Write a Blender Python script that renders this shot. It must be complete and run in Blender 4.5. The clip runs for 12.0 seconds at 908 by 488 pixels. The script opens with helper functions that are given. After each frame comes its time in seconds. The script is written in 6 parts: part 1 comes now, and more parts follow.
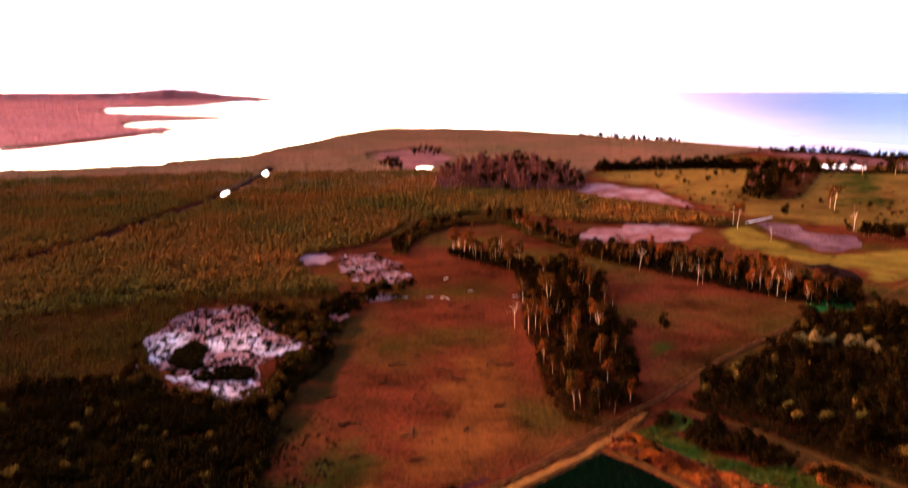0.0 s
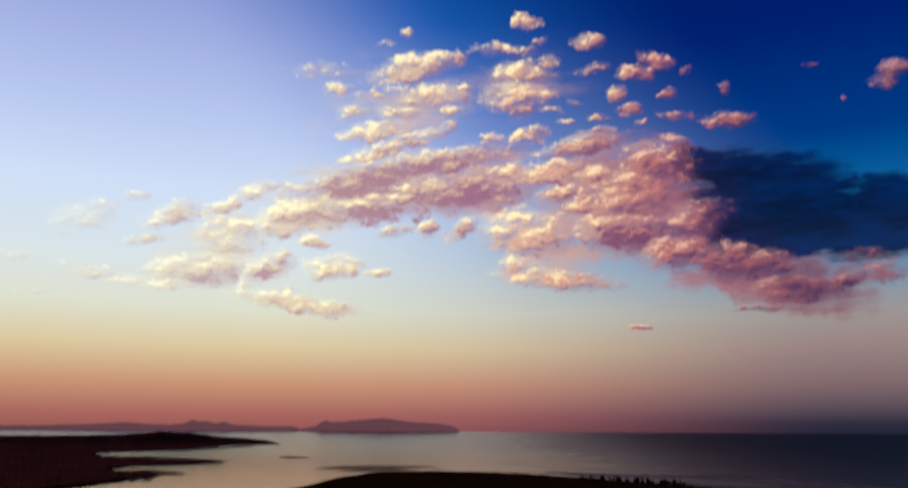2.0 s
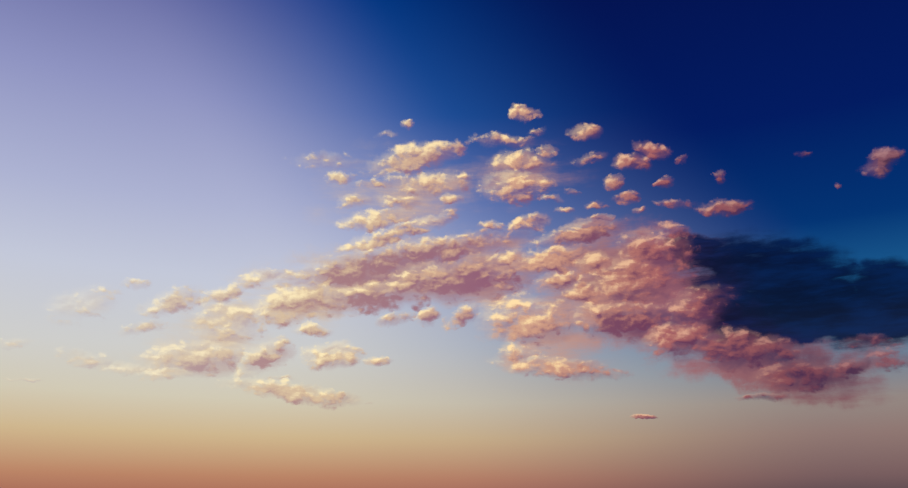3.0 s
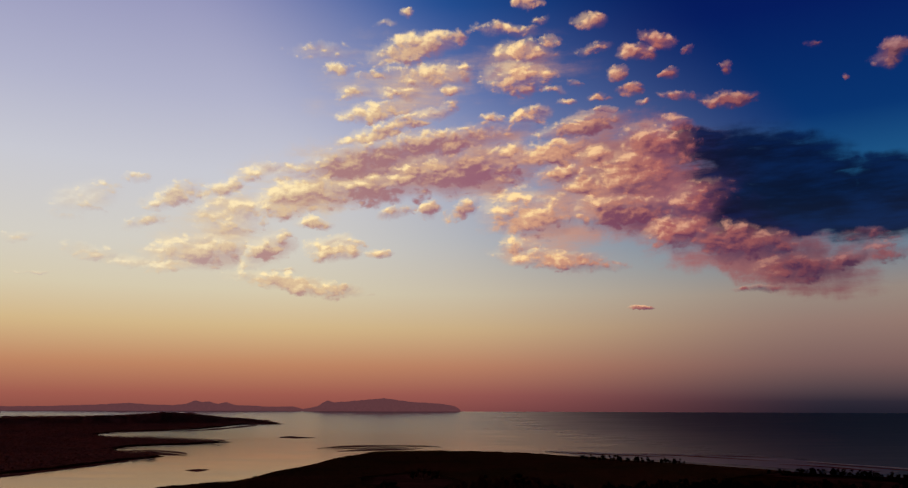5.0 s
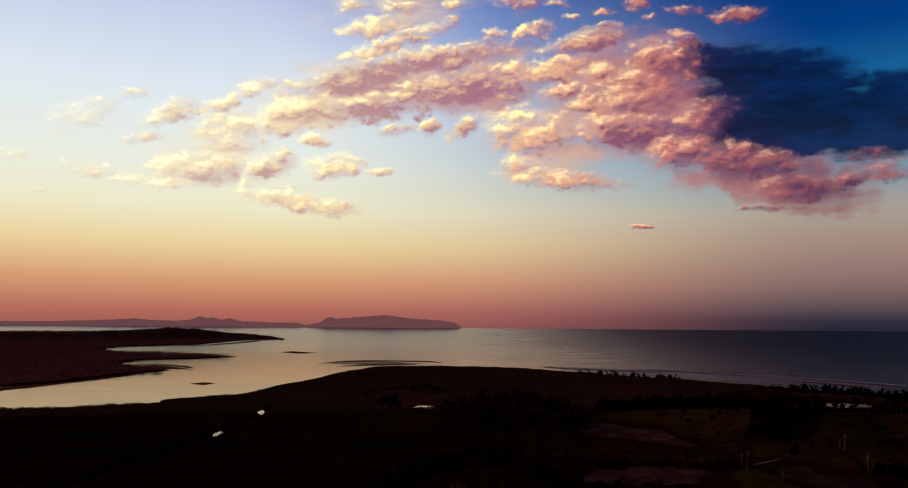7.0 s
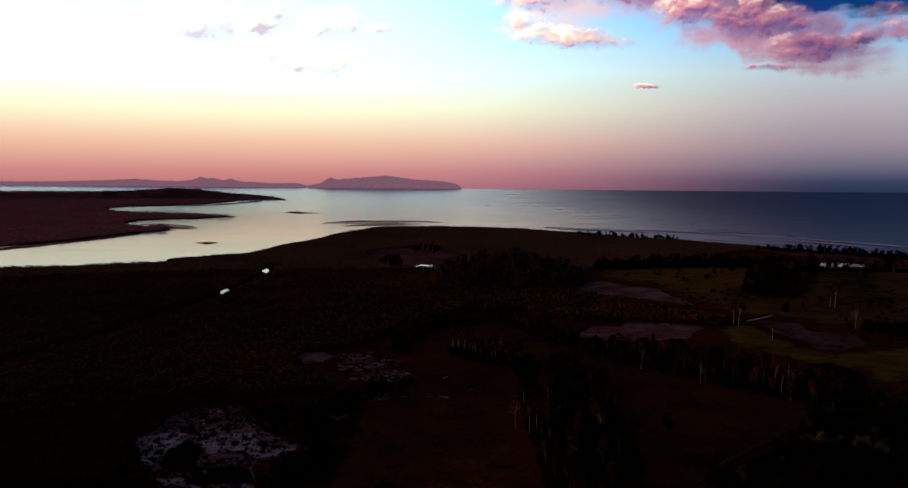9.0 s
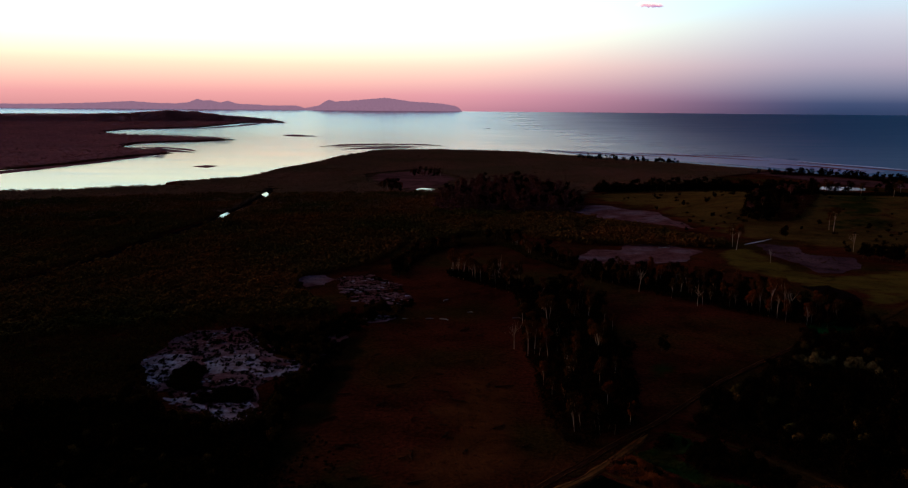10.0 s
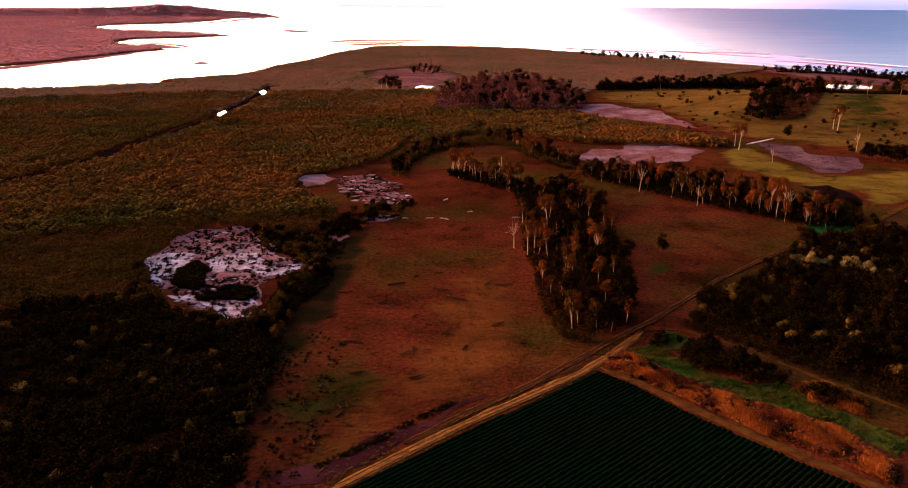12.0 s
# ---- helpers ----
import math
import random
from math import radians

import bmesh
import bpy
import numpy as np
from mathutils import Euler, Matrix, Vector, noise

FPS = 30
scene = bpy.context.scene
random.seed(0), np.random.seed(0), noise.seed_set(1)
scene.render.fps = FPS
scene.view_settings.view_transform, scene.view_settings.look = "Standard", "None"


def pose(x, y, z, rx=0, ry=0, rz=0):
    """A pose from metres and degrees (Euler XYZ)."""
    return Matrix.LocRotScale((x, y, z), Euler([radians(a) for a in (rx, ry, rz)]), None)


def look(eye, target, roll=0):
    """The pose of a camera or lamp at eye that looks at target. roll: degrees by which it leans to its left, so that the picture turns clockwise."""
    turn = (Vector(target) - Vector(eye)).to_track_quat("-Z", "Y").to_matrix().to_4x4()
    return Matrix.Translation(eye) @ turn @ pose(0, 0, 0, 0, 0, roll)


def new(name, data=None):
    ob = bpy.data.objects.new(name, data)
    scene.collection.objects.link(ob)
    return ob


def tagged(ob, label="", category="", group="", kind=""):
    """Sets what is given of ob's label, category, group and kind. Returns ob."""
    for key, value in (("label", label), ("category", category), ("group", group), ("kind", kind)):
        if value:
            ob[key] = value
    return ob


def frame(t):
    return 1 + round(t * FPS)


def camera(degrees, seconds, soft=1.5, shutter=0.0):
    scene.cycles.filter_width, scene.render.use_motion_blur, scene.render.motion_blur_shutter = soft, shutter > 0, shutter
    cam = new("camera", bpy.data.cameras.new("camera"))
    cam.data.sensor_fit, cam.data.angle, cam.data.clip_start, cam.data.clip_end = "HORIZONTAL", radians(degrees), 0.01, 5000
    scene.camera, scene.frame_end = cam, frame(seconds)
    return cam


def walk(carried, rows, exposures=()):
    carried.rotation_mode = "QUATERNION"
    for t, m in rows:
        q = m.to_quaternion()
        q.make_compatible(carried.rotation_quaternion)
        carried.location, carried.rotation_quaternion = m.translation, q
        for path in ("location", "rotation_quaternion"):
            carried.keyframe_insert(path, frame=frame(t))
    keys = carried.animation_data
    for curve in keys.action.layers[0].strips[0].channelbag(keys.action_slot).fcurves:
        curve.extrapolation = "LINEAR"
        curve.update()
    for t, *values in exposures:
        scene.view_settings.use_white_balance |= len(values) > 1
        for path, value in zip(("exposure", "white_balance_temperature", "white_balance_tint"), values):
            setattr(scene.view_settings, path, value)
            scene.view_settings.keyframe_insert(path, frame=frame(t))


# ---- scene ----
EYE = (0.0, 0.0, 100.0)
cam = camera(58.5, 12.0, soft=1.0, shutter=0.4)


def aim(yaw, pitch, lean):
    """The camera hovers at EYE; yaw to the left, pitch up, lean to its left, in degrees."""
    y, p = radians(yaw), radians(pitch)
    way = Vector((-math.sin(y) * math.cos(p), math.cos(y) * math.cos(p), math.sin(p)))
    return look(EYE, Vector(EYE) + 100 * way, lean)


walk(cam, [
    (0.0, aim(0.01, -10.94, 0.40)),
    (0.1, aim(0.01, -8.80, 0.35)),
    (0.5, aim(0.01, -0.17, 0.19)),
    (1.0, aim(0.00, 5.98, 0.25)),
    (1.5, aim(-0.02, 6.97, 0.32)),
    (2.0, aim(-0.02, 12.89, 0.30)),
    (2.5, aim(-0.01, 19.32, 0.21)),
    (2.7, aim(-0.01, 19.32, 0.21)),
    (4.3, aim(0.03, 14.68, 0.19)),
    (4.5, aim(0.03, 13.89, 0.19)),
    (5.0, aim(0.03, 11.53, 0.17)),
    (5.5, aim(0.04, 9.99, 0.31)),
    (6.0, aim(0.05, 8.35, 0.33)),
    (6.5, aim(0.06, 7.03, 0.40)),
    (6.7, aim(0.06, 6.55, 0.40)),
    (8.3, aim(0.04, 0.55, 0.46)),
    (8.5, aim(0.04, -0.67, 0.46)),
    (9.0, aim(0.04, -4.04, 0.48)),
    (9.5, aim(-0.03, -7.17, 0.52)),
    (10.0, aim(-0.02, -9.44, 0.49)),
    (10.5, aim(-0.03, -11.49, 0.48)),
    (11.0, aim(-0.04, -13.53, 0.47)),
    (11.5, aim(-0.07, -15.47, 0.50)),
    (12.0, aim(-0.07, -16.53, 0.55)),
], exposures=[
    (0.0, 5.7, 5900, 10), (0.1, 4.3, 5700, 10), (0.3, 1.65, 4800, 3), (0.5, 0.9, 4200, 0), (1.0, 0.3, 4550, 9), (1.5, 0.05, 5000, 10),
    (2.0, -0.2, 5350, 12), (2.5, -0.42, 5650, 17), (4.5, -0.58, 6050, 21), (5.0, -0.5, 6250, 19), (5.5, -0.42, 6500, 16), (6.0, -0.3, 6400, 13),
    (6.5, -0.15, 6200, 10), (8.5, 0.33, 4950, 3), (9.0, 0.65, 4450, -4), (9.5, 0.80, 4200, -8), (10.0, 1.25, 4100, -11),
    (10.5, 1.75, 4150, -11), (11.0, 2.45, 4600, -10), (11.5, 3.65, 5300, 2), (12.0, 4.75, 6000, 7),
])

# ---- sky, clouds and sun ----
world = bpy.data.worlds.new("dusk_sky")
scene.world = world
world.use_nodes = True
WT = world.node_tree
WT.nodes.clear()


def wset(socket, value):
    if isinstance(value, bpy.types.NodeSocket):
        WT.links.new(value, socket)
    else:
        socket.default_value = value


def wmath(op, a, b=0.0, c=0.0, clamp=False):
    node = WT.nodes.new("ShaderNodeMath")
    node.operation, node.use_clamp = op, clamp
    for socket, value in zip(node.inputs, (a, b, c)):
        wset(socket, value)
    return node.outputs[0]


def wramp(fac, stops):
    node = WT.nodes.new("ShaderNodeValToRGB")
    ramp = node.color_ramp
    ramp.interpolation = "LINEAR"
    for i, (at, color) in enumerate(stops):
        el = ramp.elements[i] if i < 2 else ramp.elements.new(at)
        el.position, el.color = at, (*color, 1)
    wset(node.inputs[0], fac)
    return node.outputs[0]


def wmix(fac, a, b, blend="MIX"):
    node = WT.nodes.new("ShaderNodeMix")
    node.data_type, node.blend_type = "RGBA", blend
    wset(node.inputs[0], fac)
    for socket, value in ((node.inputs[6], a), (node.inputs[7], b)):
        wset(socket, value if isinstance(value, bpy.types.NodeSocket) else (*value, 1))
    return node.outputs[2]


way = WT.nodes.new("ShaderNodeTexCoord").outputs["Generated"]
split = WT.nodes.new("ShaderNodeSeparateXYZ")
WT.links.new(way, split.inputs[0])
RAD = 180 / math.pi
azim = wmath("MULTIPLY", wmath("ARCTAN2", split.outputs[0], split.outputs[1]), RAD)
elev = wmath("MULTIPLY", wmath("ARCSINE", split.outputs[2]), RAD)
polar = WT.nodes.new("ShaderNodeCombineXYZ")
wset(polar.inputs[0], azim), wset(polar.inputs[1], elev)
polar = polar.outputs[0]

# clear dusk sky: three columns of colour by height, blended round the compass
height = wmath("DIVIDE", wmath("ADD", elev, 10.0), 100.0, clamp=True)


def column(stops):
    return wramp(height, [((deg + 10) / 100, c) for deg, c in stops])


sky_left = column([(-1, (.26, .070, .058)), (1, (.48, .145, .098)), (3, (.72, .33, .155)), (5.5, (.90, .66, .31)), (8, (.93, .84, .55)),
                   (11, (.90, .88, .72)), (16, (.80, .83, .84)), (21, (.61, .64, .78)), (28, (.40, .42, .65)), (36, (.16, .17, .41)), (48, (.015, .016, .05)), (75, (.002, .002, .006))])
sky_mid = column([(-1, (.20, .060, .065)), (1, (.40, .125, .105)), (3, (.64, .29, .160)), (5.5, (.78, .56, .285)), (8, (.75, .67, .47)),
                  (12, (.52, .57, .60)), (17, (.37, .43, .62)), (22, (.17, .26, .55)), (28, (.025, .13, .43)), (36, (.002, .065, .31)), (48, (.002, .005, .03)), (70, (.001, .002, .006))])
sky_right = column([(-1, (.005, .008, .018)), (.5, (.030, .026, .044)), (1.4, (.115, .075, .084)), (3, (.27, .155, .135)), (5.5, (.40, .26, .20)), (7.5, (.43, .35, .27)),
                    (10, (.24, .33, .38)), (14, (.02, .17, .36)), (19, (.001, .046, .21)), (26, (.0005, .014, .145)), (36, (.001, .008, .10)), (48, (.001, .002, .012)), (70, (.001, .001, .004))])
sky_behind = column([(-1, (.012, .006, .005)), (3, (.028, .014, .010)), (8, (.034, .020, .016)), (16, (.019, .014, .015)), (30, (.006, .006, .010)), (60, (.001, .002, .005))])


def smooth(value, lo, hi):
    node = WT.nodes.new("ShaderNodeMapRange")
    node.interpolation_type = "SMOOTHSTEP"
    wset(node.inputs[0], value)
    node.inputs[1].default_value, node.inputs[2].default_value = lo, hi
    return node.outputs[0]


# the pale glow leans over towards the sun's side with height
leaning = wmath("MULTIPLY_ADD", wmath("MAXIMUM", wmath("SUBTRACT", elev, 18.0), 0.0), 0.8, azim)
sky = wmix(smooth(leaning, -14.0, 9.0), sky_left, sky_mid)
sky = wmix(smooth(leaning, -1.0, 26.0), sky, sky_right)
sky = wmix(smooth(wmath("ABSOLUTE", wmath("ADD", azim, 10.0)), 42.0, 95.0), sky, sky_behind)

# fine structure of the clouds
def wnoise(scale, detail, rough, shift=(0, 0), stretch=1.7, distort=0.0):
    m = WT.nodes.new("ShaderNodeMapping")
    wset(m.inputs[0], polar)
    m.inputs["Location"].default_value = (shift[0] / stretch, shift[1], 0)
    m.inputs["Scale"].default_value = (1 / stretch, 1, 1)
    n = WT.nodes.new("ShaderNodeTexNoise")
    WT.links.new(m.outputs[0], n.inputs["Vector"])
    for key, value in (("Scale", scale), ("Detail", detail), ("Roughness", rough), ("Distortion", distort)):
        n.inputs[key].default_value = value
    return n.outputs["Fac"]


lumps = wnoise(0.95, 4, 0.52, distort=0.4)
lumps_sunward = wnoise(0.95, 4, 0.52, shift=(-0.30, 0.42), distort=0.4)
broad = wnoise(0.55, 2, 0.5, distort=0.3)
broad_sunward = wnoise(0.55, 2, 0.5, shift=(-0.55, 0.8), distort=0.3)
frayed = wnoise(2.4, 6, 0.62, stretch=1.5, shift=(3, 11), distort=0.5)
frayed_sunward = wnoise(2.4, 6, 0.62, stretch=1.5, shift=(2.85, 11.16), distort=0.5)
cells = WT.nodes.new("ShaderNodeVectorMath")
cells.operation = "MULTIPLY_ADD"
_warp = WT.nodes.new("ShaderNodeTexNoise")
WT.links.new(polar, _warp.inputs["Vector"])
_warp.inputs["Scale"].default_value, _warp.inputs["Detail"].default_value = 0.9, 4
WT.links.new(_warp.outputs["Color"], cells.inputs[0])
cells.inputs[1].default_value = (1.3, 1.3, 0)
WT.links.new(polar, cells.inputs[2])


def billow(scale, shift):
    """Rounded heads of cloud: the distance to the nearest one's middle."""
    m = WT.nodes.new("ShaderNodeMapping")
    WT.links.new(cells.outputs[0], m.inputs[0])
    m.inputs["Location"].default_value = (shift[0] / 1.5, shift[1], 0)
    m.inputs["Scale"].default_value = (1 / 1.5, 1, 1)
    n = WT.nodes.new("ShaderNodeTexVoronoi")
    n.voronoi_dimensions, n.feature = "2D", "SMOOTH_F1"
    WT.links.new(m.outputs[0], n.inputs["Vector"])
    n.inputs["Scale"].default_value, n.inputs["Smoothness"].default_value = scale, 0.6
    return n.outputs["Distance"]


# ragged outlines: the sky's directions, pushed about by a degree or so
_push = WT.nodes.new("ShaderNodeTexNoise")
WT.links.new(polar, _push.inputs["Vector"])
_push.inputs["Scale"].default_value, _push.inputs["Detail"].default_value, _push.inputs["Roughness"].default_value = 0.5, 5, 0.6
pushed = WT.nodes.new("ShaderNodeVectorMath")
pushed.operation = "MULTIPLY_ADD"
WT.links.new(_push.outputs["Color"], pushed.inputs[0])
pushed.inputs[1].default_value = (2.4, 1.5, 0)
WT.links.new(polar, pushed.inputs[2])
_back = WT.nodes.new("ShaderNodeVectorMath")
_back.operation = "ADD"
WT.links.new(pushed.outputs[0], _back.inputs[0])
_back.inputs[1].default_value = (-1.2, -0.75, 0)
ragged = _back.outputs[0]
_apart = WT.nodes.new("ShaderNodeSeparateXYZ")
WT.links.new(ragged, _apart.inputs[0])
ragged_x, ragged_y = _apart.outputs[0], _apart.outputs[1]
# the veils are drawn out along the wind, climbing to the north-east
_lean = WT.nodes.new("ShaderNodeMapping")
WT.links.new(polar, _lean.inputs[0])
_lean.inputs["Rotation"].default_value = (0, 0, radians(-13))
_lean.inputs["Scale"].default_value = (0.22, 1.0, 1)
_sweep = WT.nodes.new("ShaderNodeTexNoise")
WT.links.new(_lean.outputs[0], _sweep.inputs["Vector"])
_sweep.inputs["Scale"].default_value, _sweep.inputs["Detail"].default_value, _sweep.inputs["Roughness"].default_value = 0.55, 5, 0.55
streaks = _sweep.outputs["Fac"]
_fine = WT.nodes.new("ShaderNodeTexNoise")
WT.links.new(_lean.outputs[0], _fine.inputs["Vector"])
_fine.inputs["Scale"].default_value, _fine.inputs["Detail"].default_value, _fine.inputs["Roughness"].default_value = 1.5, 5, 0.6
wisps = _fine.outputs["Fac"]
_drift = WT.nodes.new("ShaderNodeVectorMath")
_drift.operation = "MULTIPLY_ADD"
WT.links.new(_push.outputs["Color"], _drift.inputs[0])
_drift.inputs[1].default_value = (5.0, 2.4, 0)
WT.links.new(polar, _drift.inputs[2])
_drift_back = WT.nodes.new("ShaderNodeVectorMath")
_drift_back.operation = "ADD"
WT.links.new(_drift.outputs[0], _drift_back.inputs[0])
_drift_back.inputs[1].default_value = (-2.5, -1.2, 0)
swept = _drift_back.outputs[0]
heads = billow(0.75, (0, 0))
heads_sunward = billow(0.75, (-0.22, 0.32))
tufts = billow(1.9, (5, 2))
tufts_sunward = billow(1.9, (4.91, 2.13))
cover, shade, deep, haze, haze_dim, face_sum = None, None, None, None, None, None
SUNWARD = Vector((-0.42, 0.91, 0))  # the side of a cloud that the low sun reaches


def puff(az, el, wide, high, tilt, amount, tone=0.0):
    """One cloud: where it stands in the sky, its half width and half height in degrees;
    tone: 0 sunlit, up to 1 in shade, above 1 in deep blue shade; below 0 a soft veil, dimmer towards -1."""
    global cover, shade, deep, haze, haze_dim, face_sum
    m = WT.nodes.new("ShaderNodeMapping")
    m.vector_type = "TEXTURE"
    wset(m.inputs[0], ragged if tone >= 0 else swept)
    m.inputs["Location"].default_value = (az, el, 0)
    m.inputs["Rotation"].default_value = (0, 0, radians(tilt))
    m.inputs["Scale"].default_value = (wide * 1.45, high * 1.45, 1)
    g = WT.nodes.new("ShaderNodeTexGradient")
    g.gradient_type = "SPHERICAL"
    WT.links.new(m.outputs[0], g.inputs[0])
    one = wmath("MULTIPLY", g.outputs["Fac"], amount)
    if tone < 0:
        haze = one if haze is None else wmath("MAXIMUM", haze, one)
        dull = wmath("MULTIPLY", one, -tone)
        haze_dim = dull if haze_dim is None else wmath("MAXIMUM", haze_dim, dull)
        return
    if tone > 1:
        deep = one if deep is None else wmath("MAXIMUM", deep, one)
        return
    cover = one if cover is None else wmath("MAXIMUM", cover, one)
    c, n = math.cos(radians(tilt)), math.sin(radians(tilt))
    u, v = SUNWARD.x / (wide * 2.9), SUNWARD.y / (high * 2.9)
    a, b = u * c - v * n, u * n + v * c  # how far towards the lit side, 0 to 1 across the cloud
    side = wmath("MULTIPLY_ADD", ragged_x, a, wmath("MULTIPLY_ADD", ragged_y, b, 0.5 - a * az - b * el))
    bright = wmath("MULTIPLY", one, side)
    face_sum = bright if face_sum is None else wmath("MAXIMUM", face_sum, bright)
    if tone > 0:
        dull = wmath("MULTIPLY", one, tone)
        shade = dull if shade is None else wmath("MAXIMUM", shade, dull)


puff(-25.01, 13.44, 2.11, 1.10, 21, 0.50)
puff(-22.18, 15.14, 0.73, 0.30, 6, 0.50)
puff(-19.61, 14.08, 2.09, 0.84, 20, 0.90)
puff(-21.59, 12.08, 1.46, 0.45, 15, 0.60)
puff(-24.48, 9.86, 1.73, 0.54, -1, 0.60)
puff(-28.94, 10.57, 0.96, 0.28, 11, 0.50)
puff(-17.69, 10.45, 3.23, 1.07, 3, 1.00, 0.4)
puff(-19.43, 9.40, 1.84, 0.45, 3, 0.70)
puff(-13.29, 10.69, 1.97, 0.94, 27, 0.90, 0.6)
puff(-8.53, 11.00, 1.82, 0.87, 2, 1.00)
puff(-5.47, 10.72, 0.74, 0.36, 1, 0.90)
puff(-10.97, 8.52, 3.97, 0.54, -6, 1.00)
puff(-9.84, 12.74, 1.14, 0.40, 2, 1.00)
puff(-15.66, 13.10, 2.16, 1.37, 4, 0.80)
puff(-11.39, 14.54, 3.07, 1.20, 18, 1.00, 0.4)
puff(-16.41, 14.82, 1.37, 0.59, 14, 0.80)
puff(-13.94, 16.06, 2.02, 0.55, 19, 0.70)
puff(-6.98, 17.17, 5.53, 1.14, 13, 1.00, 0.9)
puff(-1.03, 18.53, 6.03, 0.90, 10, 1.00, 0.7)
puff(-6.05, 15.17, 5.06, 1.05, 6, 1.00, 0.9)
puff(0.27, 16.50, 5.52, 1.47, 4, 1.00, 0.9)
puff(-4.93, 19.48, 3.03, 0.57, 16, 1.00)
puff(-5.84, 20.59, 2.61, 0.65, 10, 0.90)
puff(-1.49, 20.78, 1.75, 0.49, 15, 0.80)
puff(-7.63, 21.81, 1.30, 0.49, 8, 0.80)
puff(-4.15, 22.07, 1.54, 0.41, 1, 0.70)
puff(-8.59, 23.46, 0.96, 0.40, 3, 0.80)
puff(-5.95, 23.23, 1.76, 0.32, 2, 0.60)
puff(-2.89, 25.03, 3.37, 0.89, 11, 1.00)
puff(-1.97, 23.43, 3.11, 0.81, 0, 0.70)
puff(-9.97, 24.50, 2.19, 0.56, 4, 0.50)
puff(-3.58, 27.35, 0.64, 0.32, 2, 0.80)
puff(4.69, 22.98, 2.20, 0.97, -2, 1.00)
puff(5.18, 24.80, 2.22, 0.73, -2, 0.80)
puff(3.87, 26.24, 2.25, 0.48, -2, 0.60)
puff(5.50, 28.08, 0.91, 0.40, -2, 0.90)
puff(6.36, 26.77, 0.81, 0.32, -3, 0.60)
puff(7.29, 25.40, 0.66, 0.32, -3, 0.80)
puff(5.71, 20.51, 1.38, 0.53, 13, 1.00)
puff(10.15, 26.56, 1.23, 0.51, -4, 0.90)
puff(10.39, 24.74, 1.21, 0.40, 11, 0.70)
puff(13.47, 24.31, 1.18, 0.55, -5, 1.00)
puff(15.16, 25.02, 1.09, 0.55, -16, 1.00)
puff(12.10, 23.10, 0.68, 0.40, -4, 0.80)
puff(12.86, 21.96, 0.92, 0.36, -4, 0.90)
puff(15.78, 22.71, 0.58, 0.35, -6, 0.90)
puff(19.62, 22.60, 0.40, 0.42, -7, 0.90)
puff(19.71, 20.64, 1.62, 0.50, -2, 1.00)
puff(16.12, 21.09, 1.41, 0.31, -6, 0.50, 0.6)
puff(30.15, 21.94, 1.13, 0.71, 9, 1.00)
puff(17.03, 23.96, 0.33, 0.23, -6, 0.50)
puff(25.47, 23.25, 0.51, 0.18, -10, 0.40)
puff(27.50, 20.95, 0.31, 0.18, -10, 0.50)
puff(10.71, 21.51, 0.85, 0.28, -4, 0.60)
puff(8.55, 21.22, 0.64, 0.24, -3, 0.60)
puff(9.32, 19.56, 2.94, 0.73, 9, 1.00, 0.5)
puff(16.36, 19.28, 1.12, 0.51, -5, 0.80, 0.4)
puff(7.12, 17.82, 2.94, 0.81, 8, 1.00)
puff(10.45, 17.28, 1.45, 0.80, -3, 1.00)
puff(12.85, 16.15, 3.59, 1.59, 6, 1.00)
puff(14.62, 18.03, 2.40, 1.43, -5, 0.90, 0.5)
puff(5.30, 13.61, 3.30, 1.54, -1, 1.00)
puff(0.70, 13.85, 1.26, 0.65, 20, 0.80)
puff(-1.82, 13.92, 0.92, 0.65, 11, 1.00)
puff(-4.32, 13.59, 1.25, 0.40, 11, 0.80)
puff(7.24, 10.37, 4.01, 0.64, -6, 1.00)
puff(4.41, 11.21, 1.23, 1.00, -1, 0.80)
puff(11.85, 13.41, 3.56, 1.19, -3, 0.90, 0.8)
puff(15.70, 12.04, 2.29, 0.97, 12, 1.00)
puff(19.76, 11.03, 3.23, 1.13, -14, 1.00, 0.6)
puff(23.48, 9.11, 2.70, 0.80, 1, 1.00, 0.5)
puff(20.86, 7.97, 1.41, 0.26, 0, 0.90, 0.5)
puff(28.45, 9.82, 1.26, 0.70, 10, 0.90)
puff(25.93, 9.49, 1.64, 0.43, 6, 0.80, 0.6)
puff(24.12, 13.89, 4.90, 1.93, -6, 1.15, 2.0)
puff(27.38, 12.45, 3.46, 1.73, -6, 1.15, 2.0)
puff(19.83, 16.61, 3.89, 1.38, -16, 0.90, 2.0)
puff(25.44, 15.62, 3.39, 0.81, -12, 0.75, 2.0)
puff(22.07, 12.40, 3.83, 1.10, -5, 1.00, 2.0)
puff(20.43, 13.66, 2.85, 1.62, 5, 1.05, 2.0)
puff(12.88, 6.82, 0.84, 0.15, -6, 0.70, 0.7)
puff(-28.24, 8.30, 1.12, 0.14, 5, 0.40)
puff(11.07, 20.48, 0.92, 0.32, 6, 0.80)
puff(8.83, 22.62, 0.61, 0.24, -3, 0.60)
puff(2.88, 20.16, 0.87, 0.33, -1, 0.60)
puff(13.62, 20.90, 0.58, 0.24, -5, 0.60)
